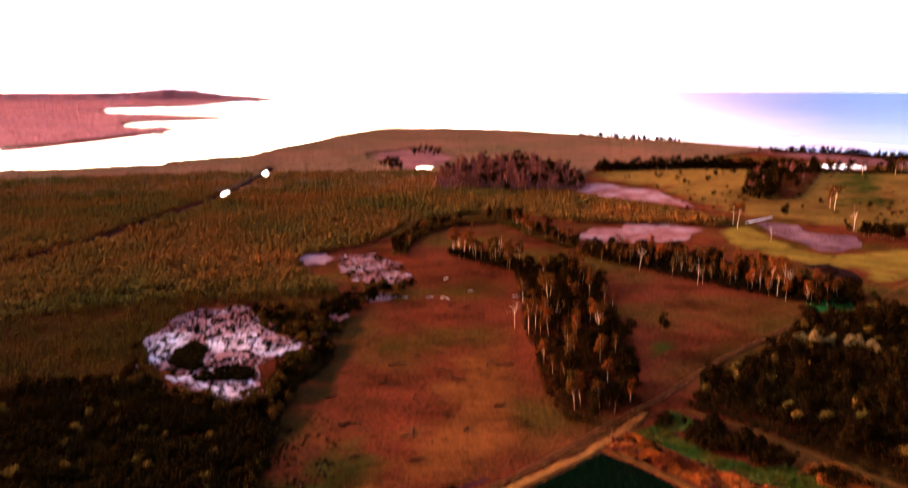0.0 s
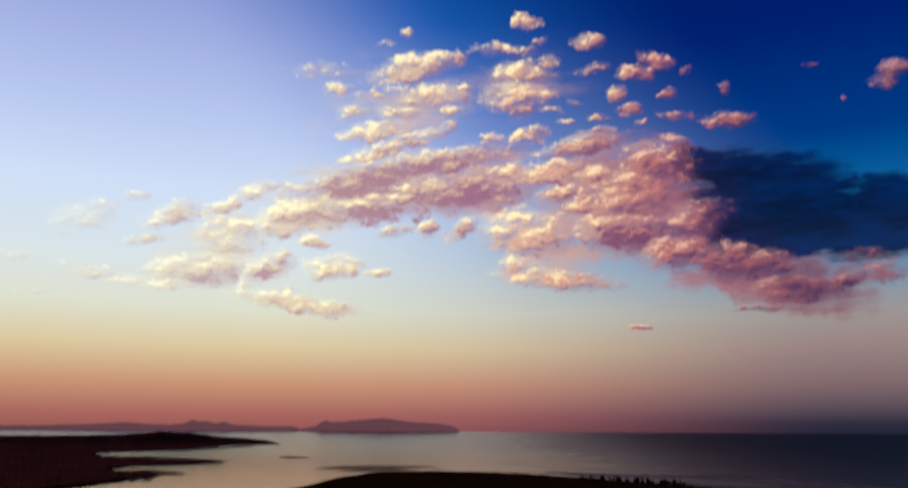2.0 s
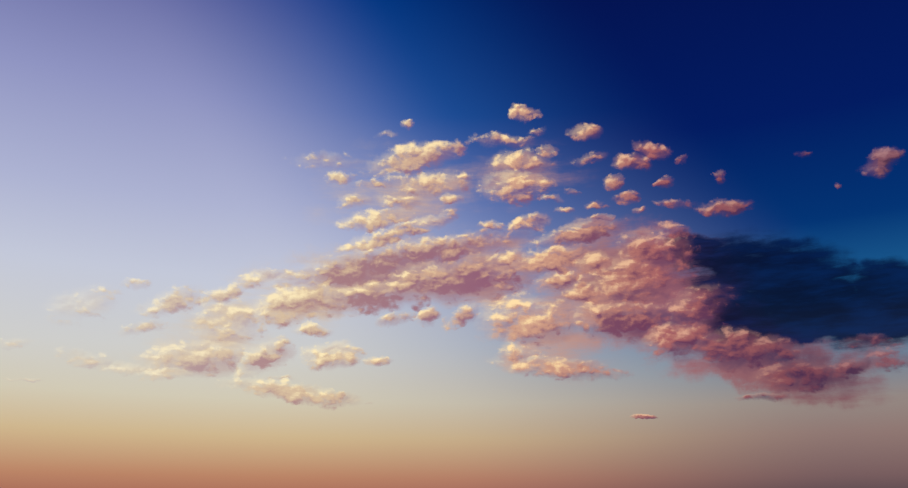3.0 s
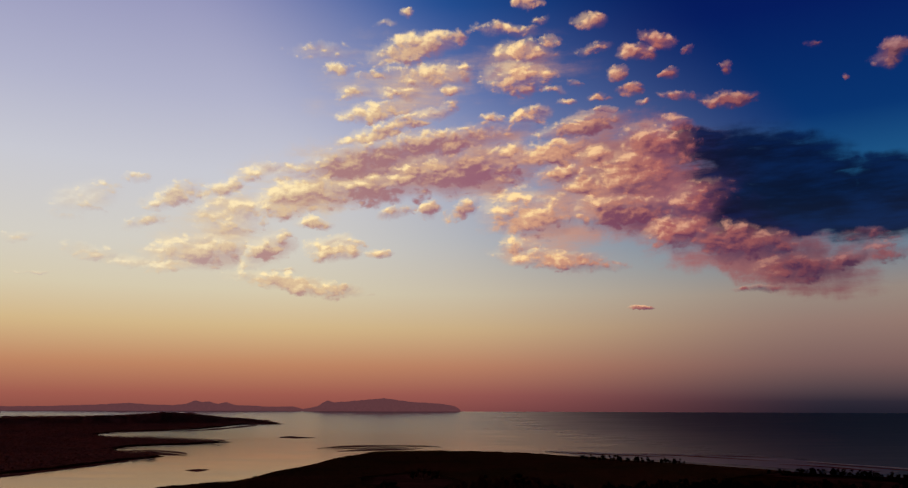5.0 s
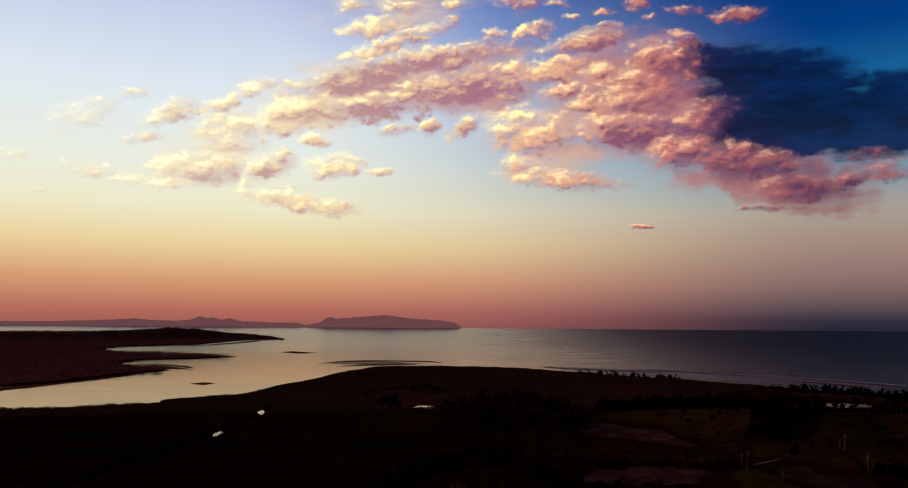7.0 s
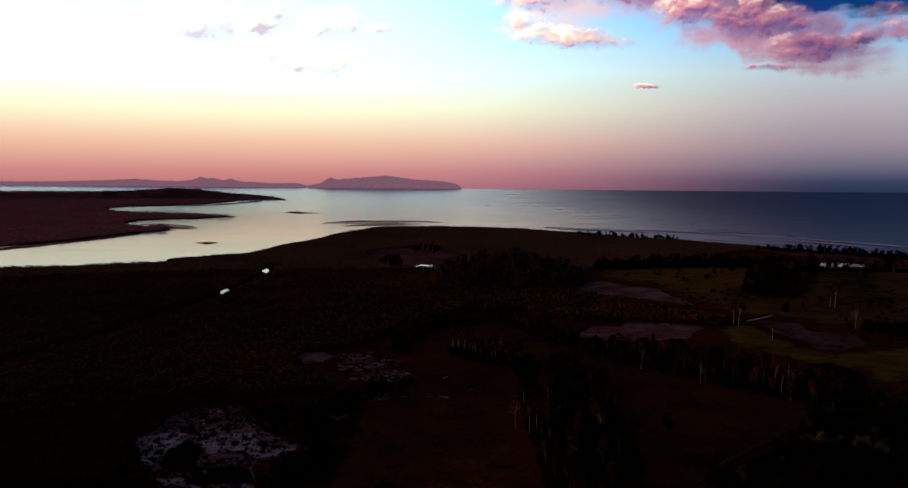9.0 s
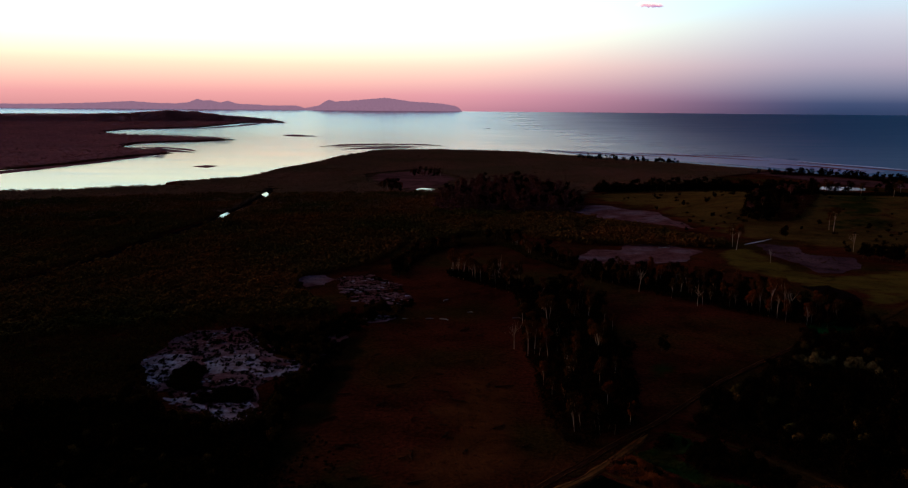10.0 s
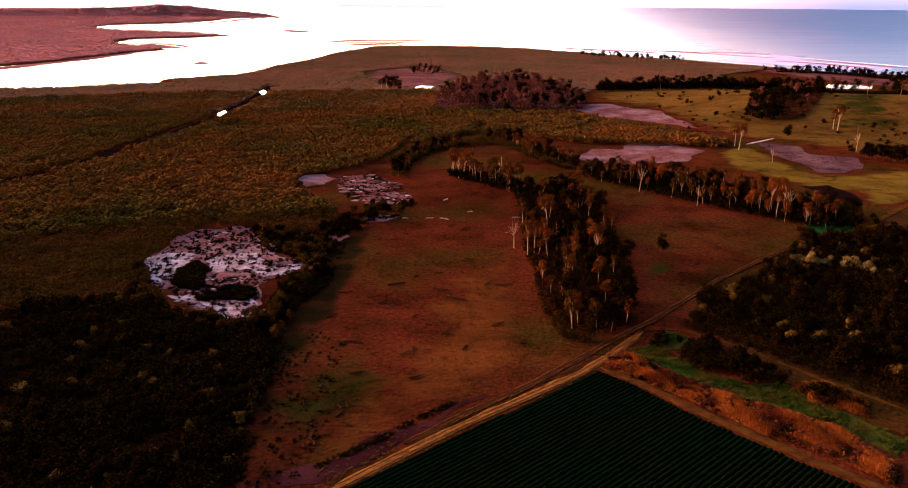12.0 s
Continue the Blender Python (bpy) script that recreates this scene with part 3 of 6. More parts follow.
def water_material(name, base, rough_calm, rough_sea, wave, chop=0.0):
    """Water, calm in the estuary and ruffled on the open sea to the east."""
    mat = bpy.data.materials.new(name)
    mat.use_nodes = True
    t = mat.node_tree
    b = t.nodes["Principled BSDF"]
    b.inputs["Base Color"].default_value = (*base, 1)
    b.inputs["IOR"].default_value = 1.33
    geo = t.nodes.new("ShaderNodeNewGeometry")
    sep = t.nodes.new("ShaderNodeSeparateXYZ")
    t.links.new(geo.outputs["Position"], sep.inputs[0])
    east = t.nodes.new("ShaderNodeMapRange")
    east.interpolation_type = "SMOOTHSTEP"
    t.links.new(sep.outputs[0], east.inputs[0])
    east.inputs[1].default_value, east.inputs[2].default_value = -200, 1300
    east.inputs[3].default_value, east.inputs[4].default_value = rough_calm, rough_sea
    sheen = t.nodes.new("ShaderNodeMapRange")
    t.links.new(sep.outputs[0], sheen.inputs[0])
    sheen.inputs[1].default_value, sheen.inputs[2].default_value = 0, 1200
    sheen.inputs[3].default_value, sheen.inputs[4].default_value = 0.5, 0.12
    t.links.new(sheen.outputs[0], b.inputs["Specular IOR Level"])
    n1 = t.nodes.new("ShaderNodeTexNoise")
    mp = t.nodes.new("ShaderNodeMapping")
    t.links.new(geo.outputs["Position"], mp.inputs[0])
    mp.inputs["Scale"].default_value = (0.004, 0.02, 0.01)
    t.links.new(mp.outputs[0], n1.inputs["Vector"])
    n1.inputs["Scale"].default_value, n1.inputs["Detail"].default_value = 1.0, 5
    off = t.nodes.new("ShaderNodeMapRange")
    off.interpolation_type = "SMOOTHSTEP"
    t.links.new(sep.outputs[1], off.inputs[0])
    off.inputs[1].default_value, off.inputs[2].default_value = 1500, 3400
    off.inputs[3].default_value, off.inputs[4].default_value = 0.0, 0.09
    both = t.nodes.new("ShaderNodeMath")
    both.operation = "ADD"
    t.links.new(east.outputs[0], both.inputs[0])
    t.links.new(off.outputs[0], both.inputs[1])
    add = t.nodes.new("ShaderNodeMath")
    add.operation = "MULTIPLY_ADD"
    t.links.new(n1.outputs["Fac"], add.inputs[0])
    add.inputs[1].default_value = 0.17
    t.links.new(both.outputs[0], add.inputs[2])
    t.links.new(add.outputs[0], b.inputs["Roughness"])
    n2 = t.nodes.new("ShaderNodeTexNoise")
    t.links.new(geo.outputs["Position"], n2.inputs["Vector"])
    n2.inputs["Scale"].default_value, n2.inputs["Detail"].default_value = 0.12, 4
    bp = t.nodes.new("ShaderNodeBump")
    bp.inputs["Strength"].default_value, bp.inputs["Distance"].default_value = 0.5, wave
    t.links.new(n2.outputs["Fac"], bp.inputs["Height"])
    t.links.new(bp.outputs[0], b.inputs["Normal"])
    if chop:  # ruffled open sea: diffuse colour dims the sky's reflection, by bearing from the origin
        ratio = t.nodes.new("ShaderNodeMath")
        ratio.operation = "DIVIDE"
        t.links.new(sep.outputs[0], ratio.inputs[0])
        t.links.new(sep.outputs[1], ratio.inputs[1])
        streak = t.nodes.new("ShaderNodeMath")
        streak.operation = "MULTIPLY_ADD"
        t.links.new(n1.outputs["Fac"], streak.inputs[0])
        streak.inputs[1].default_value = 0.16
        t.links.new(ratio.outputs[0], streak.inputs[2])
        bearing_mix = t.nodes.new("ShaderNodeMapRange")
        bearing_mix.interpolation_type = "SMOOTHSTEP"
        t.links.new(streak.outputs[0], bearing_mix.inputs[0])
        bearing_mix.inputs[1].default_value, bearing_mix.inputs[2].default_value = 0.05, 0.42
        bearing_mix.inputs[3].default_value, bearing_mix.inputs[4].default_value = 0.08, chop
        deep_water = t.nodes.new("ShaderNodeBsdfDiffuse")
        # the pink end paints the low sky's reflection into the silty water's colour
        silt_sky_tint = t.nodes.new("ShaderNodeMix")
        silt_sky_tint.data_type = "RGBA"
        tint_fade = t.nodes.new("ShaderNodeMapRange")
        t.links.new(streak.outputs[0], tint_fade.inputs[0])
        tint_fade.inputs[1].default_value, tint_fade.inputs[2].default_value = -0.1, 0.55
        t.links.new(tint_fade.outputs[0], silt_sky_tint.inputs[0])
        silt_sky_tint.inputs[6].default_value, silt_sky_tint.inputs[7].default_value = (.38, .115, .095, 1), (*base, 1)
        t.links.new(silt_sky_tint.outputs[2], deep_water.inputs[0])
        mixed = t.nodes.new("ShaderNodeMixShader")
        t.links.new(bearing_mix.outputs[0], mixed.inputs[0])
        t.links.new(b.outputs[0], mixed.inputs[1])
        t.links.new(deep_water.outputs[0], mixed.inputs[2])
        t.links.new(mixed.outputs[0], t.nodes["Material Output"].inputs[0])
    return mat


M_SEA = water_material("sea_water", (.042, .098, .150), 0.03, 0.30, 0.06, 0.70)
M_POOL = water_material("still_water", (.02, .015, .015), 0.03, 0.05, 0.01)

# ---- building helpers ----


def mesh_of(name, verts, faces, mat):
    me = bpy.data.meshes.new(name)
    me.from_pydata([tuple(v) for v in verts] if not isinstance(verts, np.ndarray) else verts.tolist(), [], faces if isinstance(faces, list) else faces.tolist())
    me.materials.append(mat)
    me.update()
    return me


def part(name, me, parent=None, label="", m=None):
    ob = new(name, me)
    if parent:
        ob.parent = parent
    if m is not None:
        ob.matrix_basis = m
    return tagged(ob, label)


def inside(poly, x, y):
    poly = np.asarray(poly, float)
    hit = np.zeros(np.shape(x), bool)
    a = poly[-1]
    for b in poly:
        with np.errstate(divide="ignore", invalid="ignore"):
            cross = ((a[1] > y) != (b[1] > y)) & (x < (b[0] - a[0]) * (y - a[1]) / (b[1] - a[1] + 1e-12) + a[0])
        hit ^= cross
        a = b
    return hit


def edge_distance(poly, x, y):
    """Metres to the outline, positive inside."""
    poly = np.asarray(poly, float)
    best = np.full(np.shape(x), 1e9)
    a = poly[-1]
    for b in poly:
        d = b - a
        s = np.clip(((x - a[0]) * d[0] + (y - a[1]) * d[1]) / (d @ d + 1e-9), 0, 1)
        best = np.minimum(best, np.hypot(x - a[0] - s * d[0], y - a[1] - s * d[1]))
        a = b
    return np.where(inside(poly, x, y), best, -best)


FAR0, FAR1 = 1200.0, 3900.0


def rise(r):
    """The far water and land draw in towards the horizon: height of the sheet at r metres from the hover point."""
    r = np.asarray(r, float)
    u = np.clip((r - FAR0) / FAR1, 0, 0.99)
    true = FAR0 + FAR1 * u / (1 - u)
    return np.where(r > FAR0, EYE[2] * (1 - np.clip(r / true, 0, 1)), 0.0)


# ---- plan, metres ----
ROW_WAY = (0.724, 0.689)
COAST = [(-528, 954), (-470, 973), (-421, 1022), (-360, 1044), (-375, 1102), (-303, 1185), (-275, 1379), (-237, 1576), (-230, 1672), (-164, 1879), (-20, 1901), (147, 1847), (259, 1736), (355, 1618), (427, 1552), (502, 1452), (582, 1352), (610, 1310), (689, 1255), (1100, 1080), (3000, 600), (4800, 300), (3500, -3300), (0, -4800), (-3500, -3300), (-4800, 200), (-2500, 600), (-900, 850)]
PENINSULA = [(-819, 1059), (-712, 1276), (-669, 1417), (-634, 1613), (-594, 1688), (-659, 1783), (-728, 1805), (-783, 1893), (-785, 2003), (-675, 2103), (-600, 2198), (-729, 2272), (-957, 2319), (-1073, 2436), (-1059, 2616), (-894, 2792), (-815, 3174), (-765, 3455), (-1055, 3707), (-1406, 3743), (-1740, 3620), (-1926, 3495), (-2324, 3051)]
MANGROVE = [(-575, 943), (-467, 967), (-418, 1015), (-357, 1037), (-372, 1093), (-301, 1176), (-273, 1367), (-234, 1562), (-228, 1656), (-162, 1860), (-20, 1882), (146, 1828), (254, 1702), (348, 1588), (420, 1524), (493, 1426), (532, 1371), (393, 1232), (343, 1037), (184, 1022), (151, 951), (128, 836), (105, 797), (158, 701), (212, 620), (199, 593), (94, 605), (78, 618), (36, 663), (-36, 597), (-54, 516), (-91, 474), (-88, 439), (-67, 408), (-53, 376), (-67, 345), (-82, 356), (-116, 345), (-123, 303), (-110.6, 263.9), (-90.4, 245.4), (-66.1, 238.5), (-51.4, 212.7), (-49.8, 178.9), (-48.5, 148.6), (-54.3, 137.0), (-97.2, 136.4)]
SCRUBLAND = [(-160, 241), (-137.7, 257.3), (-112.8, 269.3), (-92.2, 250.4), (-67.5, 243.4), (-52.4, 217.1), (-50.8, 182.6), (-49.5, 151.6), (-55.4, 139.8), (-99.1, 139.2)]
SALT_PAN = [(-116, 353), (-102, 361), (-87, 359), (-83, 335), (-68.9, 314.8), (-55.1, 309.8), (-53.9, 302.4), (-64.0, 290.9), (-72.3, 279.5), (-65.1, 261.9), (-65.6, 251.0), (-73.2, 250.9), (-82.4, 255.9), (-94.8, 261.1), (-100.6, 275.6), (-109.3, 275.4), (-121, 302), (-122, 317), (-119, 338)]
WET_A = [(-123.4, 311.4), (-116.4, 320.9), (-107.2, 319.8), (-103.2, 312.0), (-104.6, 292.4), (-107.3, 274.9), (-109.3, 270.8), (-119.4, 294.3)]
WET_B = [(-100.9, 314.7), (-80.9, 320.7), (-71.2, 305.3), (-60.5, 305.7), (-60.2, 296.0), (-70.6, 288.8), (-78.6, 297.8), (-91.3, 297.5)]
WET_C = [(-99.0, 269.0), (-90.6, 268.3), (-82.7, 259.9), (-78.9, 265.6), (-68.6, 267.9), (-63.8, 253.1), (-69.0, 247.7), (-77.0, 249.2), (-81.6, 256.2), (-89.3, 259.7)]
SHRUB_MASS = [(-103.2, 281.3), (-105.4, 294.7), (-102.5, 306.9), (-92.0, 297.4), (-84.6, 297.7), (-74.3, 292.1), (-72.5, 287.6), (-78.7, 286.3), (-86.0, 283.9), (-89.8, 279.5), (-92.0, 275.3), (-98.3, 277.2)]
SHRUB_MASS_B = [(-92.4, 274.2), (-84.9, 277.1), (-77.1, 279.9), (-71.9, 275.8), (-69.7, 269.8), (-73.3, 264.8), (-81.9, 266.5), (-88.5, 263.9)]
DRAIN_B = [(205, 456), (221, 461), (225, 442), (218, 428), (208, 431), (200, 441)]
FLUSH_A = [(-55.7, 209.2), (-39.3, 230.0), (-15.1, 213.9), (-7.6, 192.7), (-17.6, 169.3), (-32.8, 155.7), (-47.1, 152.1)]
FLUSH_B = [(77.5, 315.3), (89, 324), (88.8, 304.4), (79.9, 286.9), (71.1, 286.7)]
FLUSH_C = [(369.8, 847.4), (447.1, 922.4), (489.4, 882.1), (373.4, 665.5), (331.0, 645.1), (310.8, 683.8)]
WOOD_TRACK = [(63.0, 241.6), (72.6, 242.8), (85.4, 231.9), (95.2, 218.6), (103.7, 206.9), (118.3, 189.3)]
FRINGE_B = [(-69, 352), (-55, 384), (-43, 408), (-19, 412), (-26, 382), (-39, 370), (-45.7, 336.3), (-47.4, 296.9), (-52.7, 265.0), (-52.5, 225.4), (-59.4, 225.2), (-60.4, 253.8), (-53.5, 300.3)]
SCRUB_EDGE = [(-68.1, 245.9), (-52.5, 225.4), (-47.0, 191.9), (-46.2, 163.7), (-45.7, 151.7), (-54.4, 147.8), (-58.0, 182.4), (-57.3, 209.2)]
SCRUB_OUTER = [(-55.2, 229.7), (-45.2, 243.9), (-33.3, 225.8), (-29.9, 189.1), (-32.1, 166.4), (-37.1, 151.8), (-47.0, 151.7), (-46.7, 171.4), (-47.0, 191.9)]
PAN_FRINGE = [(-90, 353), (-70, 359), (-54.3, 327.4), (-51.8, 296.8), (-56.8, 264.9), (-57.9, 234.1), (-72.3, 233.8), (-93.4, 242.8), (-112.6, 263.5), (-128, 309), (-127, 317), (-110.0, 275.4), (-93.1, 253.0), (-71.2, 243.3), (-62.3, 253.8), (-61.6, 289.6), (-53.5, 300.3), (-67.3, 318.8), (-81, 327)]
PAN_SMALL = [(-91, 475), (-79, 484), (-70, 474), (-74, 455), (-84, 448)]
PAN_SPECKLED = [(-70, 474), (-51, 485), (-31, 456), (-21, 418), (-24, 402), (-40, 408), (-56, 417)]
PAN_CHIP = [(-45, 378), (-38, 387), (-28, 383), (-31, 374), (-42, 371)]
PAN_DOT = [(-55, 348), (-49, 352), (-47.1, 341.7), (-52.0, 337.0)]
PAN_FAR = [(104, 813), (136, 849), (175, 837), (205, 789), (200, 736), (209, 687), (191, 693), (156, 741), (120, 783)]
PAN_EAST = [(89, 569), (116, 582), (150, 620), (163, 602), (178, 567), (165, 550), (137, 532), (111, 517), (88, 540)]
PAN_DRAIN = [(229.6, 615.5), (243.0, 607.0), (255.4, 600.0), (259.1, 573.4), (271.2, 559.2), (278.6, 541.2), (273.0, 525.7), (246.2, 500.8), (233.3, 500.2), (230.3, 523.6), (226.7, 538.6), (223.3, 571.5)]
CLEARING = [(-135.1, 1247.0), (-90.3, 1310.3), (-50.0, 1359.2), (-10.3, 1261.7), (11.6, 1185.3), (-1.0, 1092.7), (-29.9, 1011.4), (-57.9, 991.0), (-96.3, 1062.4), (-117.9, 1124.1)]
PLOUGHED = [(452, 1388), (528, 1360), (593, 1271), (655, 1192), (692, 1152), (627, 1040), (550, 1092), (510, 1180), (490, 1283)]
PASTURE = [(192, 584), (223, 601), (223, 498), (252, 499), (308, 520), (312, 502), (257, 429), (215, 408), (229, 449), (205, 456), (186, 496), (177, 524)]
HILL_PASTURE = [(154, 970), (228, 1024), (335, 1020), (418, 1049), (439, 933), (489, 882), (506, 833), (342, 553), (290, 561), (269, 608), (225, 633), (201, 711), (193, 810), (147, 881)]
LUSH = [(172, 383), (187, 386), (193, 373), (186, 360), (166, 357)]
VERGE = [(46.8, 221.1), (52.7, 223.6), (59.0, 217.8), (64.3, 209.4), (69.6, 203.0), (76.1, 197.1), (85.8, 190.1), (95.6, 182.2), (99.1, 176.0), (103.9, 166.2), (110.7, 174.4), (103.4, 185.0), (96.8, 192.4), (92.9, 201.2), (91.8, 205.5), (81.2, 203.7), (74.0, 210.4), (68.6, 217.1), (64.8, 226.2), (73.8, 236.2), (69.4, 241.3), (65.2, 234.0)]
POND_A = [(-50.9, 1009.5), (-45.4, 1032.3), (-32.5, 1033.5), (-22.7, 1012.1), (-25.8, 990.4), (-40.1, 992.6), (-46.2, 985.1)]
POND_B = [(493, 1103), (517, 1105), (546, 1076), (520, 1023), (486, 1020), (478, 1055)]
POND_C = [(456, 977), (464, 959), (461, 923), (444, 916), (443, 945)]
POND_D = [(518, 951), (539, 935), (516, 894), (499, 915)]
CREEK = [(-229, 1017), (-221, 949), (-217, 890), (-214, 827), (-214, 755), (-217, 694), (-222, 641), (-228, 593), (-232, 552), (-239, 504), (-246, 468), (-256, 436)]
CREEK_STRIP = [(-220, 1018), (-212, 950), (-208, 890), (-205, 827), (-207, 754), (-210, 693), (-215, 641), (-221, 593), (-226, 551), (-232, 503), (-240, 466), (-250, 434), (-262, 438), (-252, 469), (-245, 505), (-239, 553), (-235, 594), (-230, 642), (-225, 694), (-222, 755), (-222, 826), (-225, 889), (-230, 949), (-238, 1016)]
CREEK_GLINT_A = [(-223, 937), (-225, 969), (-216, 950), (-211, 907)]
CREEK_GLINT_B = [(-214, 727), (-220, 758), (-220, 780), (-213, 763), (-211, 731)]
TRACK = [(-26.8, 149.8), (-10.6, 166.3), (2.9, 179.7), (18.3, 193.2), (35.9, 208.9), (45.4, 220.0), (53.1, 229.4), (60.9, 240.6)]
EDGE_TRACK = [(41.5, 212.8), (51.1, 203.3), (62.4, 187.1), (73.0, 174.8), (80.5, 165.8), (86.7, 158.7), (96.3, 150.0)]
EAST_TRACK = [(183, 361), (199, 376), (216, 392), (242, 419), (280, 459)]
RUTTED = [(-10.8, 169.9), (3.0, 184.8), (18.8, 199.2), (37.4, 219.0), (50.5, 234.3), (67.0, 250.7), (81.4, 268.5), (101.0, 292.1), (122, 313), (157, 347)]
FORD = [(220.8, 608.4), (234.0, 619.8), (253.2, 637.6)]
DITCH = [(-38.3, 151.8), (-30.2, 155.0), (-22.2, 162.4), (-13.7, 171.4), (-5.7, 179.9), (3.0, 189.1)]
BAR_B = [(-692, 1794), (-670, 1858), (-621, 1810), (-551, 1732), (-609, 1738), (-661, 1763)]
BAR_C = [(-443, 1388), (-427, 1416), (-401, 1407), (-412, 1367)]
BAR_D = [(-508, 2417), (-490, 2483), (-400, 2412), (-452, 2371)]
MUDFLAT = [(-700, 1163), (-701, 1256), (-663, 1405), (-633, 1582), (-608, 1668), (-625, 1508), (-646, 1369), (-674, 1207)]
RING_A = [(-329, 1981), (-294, 2031), (-213, 2080), (-111, 2100), (-29, 2050)]
RING_B = [(-294, 1955), (-233, 2002), (-150, 2022), (-78, 1999)]
RING_C = [(-262, 1878), (-225, 1925), (-159, 1960), (-90, 1955)]
FLAT_A = [(-1091, 2497), (-1069, 2594), (-984, 2662), (-894, 2732)]
FLAT_B = [(-912, 2669), (-830, 2774), (-780, 2955), (-742, 3150)]
FLAT_C = [(-729, 1307), (-694, 1349), (-669, 1417), (-635, 1506), (-613, 1617)]
FLAT_D = [(-735, 1823), (-711, 1880), (-665, 1880), (-615, 1831), (-562, 1766)]
FLAT_E = [(98, 2972), (115, 2995), (131, 2976)]
SHALLOWS = [(196, 1917), (287, 1886), (531, 1809), (672, 1679), (707, 1521), (739, 1397), (675, 1327), (619, 1416), (508, 1540), (372, 1665), (270, 1774)]
SURF_A = [(208, 1899), (278, 1829), (372, 1782), (456, 1719)]
SURF_B = [(406, 1820), (490, 1754), (569, 1692), (624, 1617)]
SURF_C = [(495, 1772), (579, 1758), (648, 1711)]
SURF_D = [(597, 1544), (641, 1518), (677, 1455), (703, 1384)]
SURF_E = [(670, 1589), (711, 1507), (758, 1433), (790, 1364)]
THICKET_C = [(60.8, 228.9), (63.7, 238.0), (66.8, 239.1), (67.4, 235.0), (65.2, 229.0)]
REEDS_B_DARK = [(94.1, 198.9), (102.1, 202.9), (105.6, 196.9), (107.0, 191.2), (103.0, 189.7), (96.1, 192.4)]
VERGE_GLADE = [(66.6, 235.0), (71.9, 238.2), (73.4, 233.2), (68.2, 227.2), (64.8, 226.2)]
DARKENED_EDGE = [(-36.2, 355.2), (-36.2, 297.2), (-38.6, 244.1), (-45.1, 209.4), (-47.2, 182.6), (-43.9, 151.7), (-59.3, 151.5), (-67.1, 188.4), (-67.5, 243.4), (-65.3, 276.6), (-57.1, 345.0)]
GOLD = [(-4.8, 291.2), (29.0, 330.1), (28.1, 245.7), (30.6, 218.9), (7.6, 193.0), (-11.3, 177.5), (-28.7, 161.6), (-46.9, 161.3), (-42.4, 176.9), (-22.3, 202.6), (-11.5, 244.8)]
DITCH_BED = [(-40.6, 156.5), (-31.9, 161.0), (-22.7, 164.8), (-21.9, 170.5), (-13.7, 176.6), (-3.4, 183.2), (4.9, 193.8), (7.8, 196.3), (8.3, 194.5), (2.0, 187.8), (-5.4, 177.8), (-11.3, 170.6), (-18.5, 162.1), (-25.0, 155.9), (-30.6, 153.4), (-37.5, 152.8)]
PAN_RIM = [(-99.1, 265.1), (-88.4, 256.9), (-77.8, 247.5), (-68.3, 245.2), (-61.8, 249.6), (-63.7, 264.1), (-62.1, 276.1), (-61.0, 284.6), (-55.1, 292.7), (-53.9, 303.4), (-50.9, 313.6), (-46.3, 303.6), (-45.9, 280.7), (-52.9, 264.4), (-55.3, 243.0), (-66.1, 236.4), (-83.9, 242.4), (-94.7, 252.3)]
CLEARING_TREES = [(-69.9, 1238.2), (-56.9, 1296.4), (-34.2, 1311.1), (-12.2, 1223.5), (-26.7, 1191.0), (-52.6, 1198.2)]
FIELD = [(41.5, 211.2), (18.0, 189.0), (2.9, 175.8), (-10.3, 161.9), (-22.0, 150.3), (-34.6, 140.1), (-7.2, 109.4), (50.2, 110.1), (101.5, 142.0), (95.4, 148.3), (86.0, 157.3), (79.8, 164.1), (72.3, 172.9), (61.9, 185.2), (50.6, 201.2)]
REEDS = [(43.0, 215.3), (48.4, 208.6), (54.2, 202.2), (59.8, 197.0), (64.8, 190.5), (69.8, 185.1), (75.7, 176.1), (82.5, 171.4), (87.9, 166.9), (93.2, 159.4), (96.8, 155.3), (102.5, 163.4), (99.6, 169.5), (98.8, 175.4), (95.3, 181.5), (90.5, 185.4), (85.5, 189.4), (80.1, 192.8), (75.9, 196.3), (69.4, 202.3), (64.0, 208.5), (58.8, 216.9), (52.6, 223.1), (46.8, 221.1)]
REEDS_B = [(90.9, 199.6), (95.9, 205.2), (103.4, 206.1), (107.7, 199.9), (109.7, 192.6), (105.7, 184.3), (101.3, 189.0), (94.8, 192.4)]
PADDOCK = [(-15, 470), (6, 452), (33, 420), (30.6, 357.5), (27.8, 313.8), (29.1, 256.0), (31.6, 227.2), (37.9, 222.3), (9.3, 196.3), (-21.2, 165.4), (-38.7, 153.3), (-47.4, 153.2), (-48.0, 176.8), (-49.1, 217.1), (-57.0, 276.8), (-51.9, 311.4), (-45, 355), (-41, 387), (-27, 439)]
STAND_BELT = [(34, 434), (55, 449), (74, 466), (75, 380), (69.6, 300.2), (59.4, 246.4), (36.0, 227.3), (30.9, 245.7), (31.6, 292.2), (29.6, 321.8)]
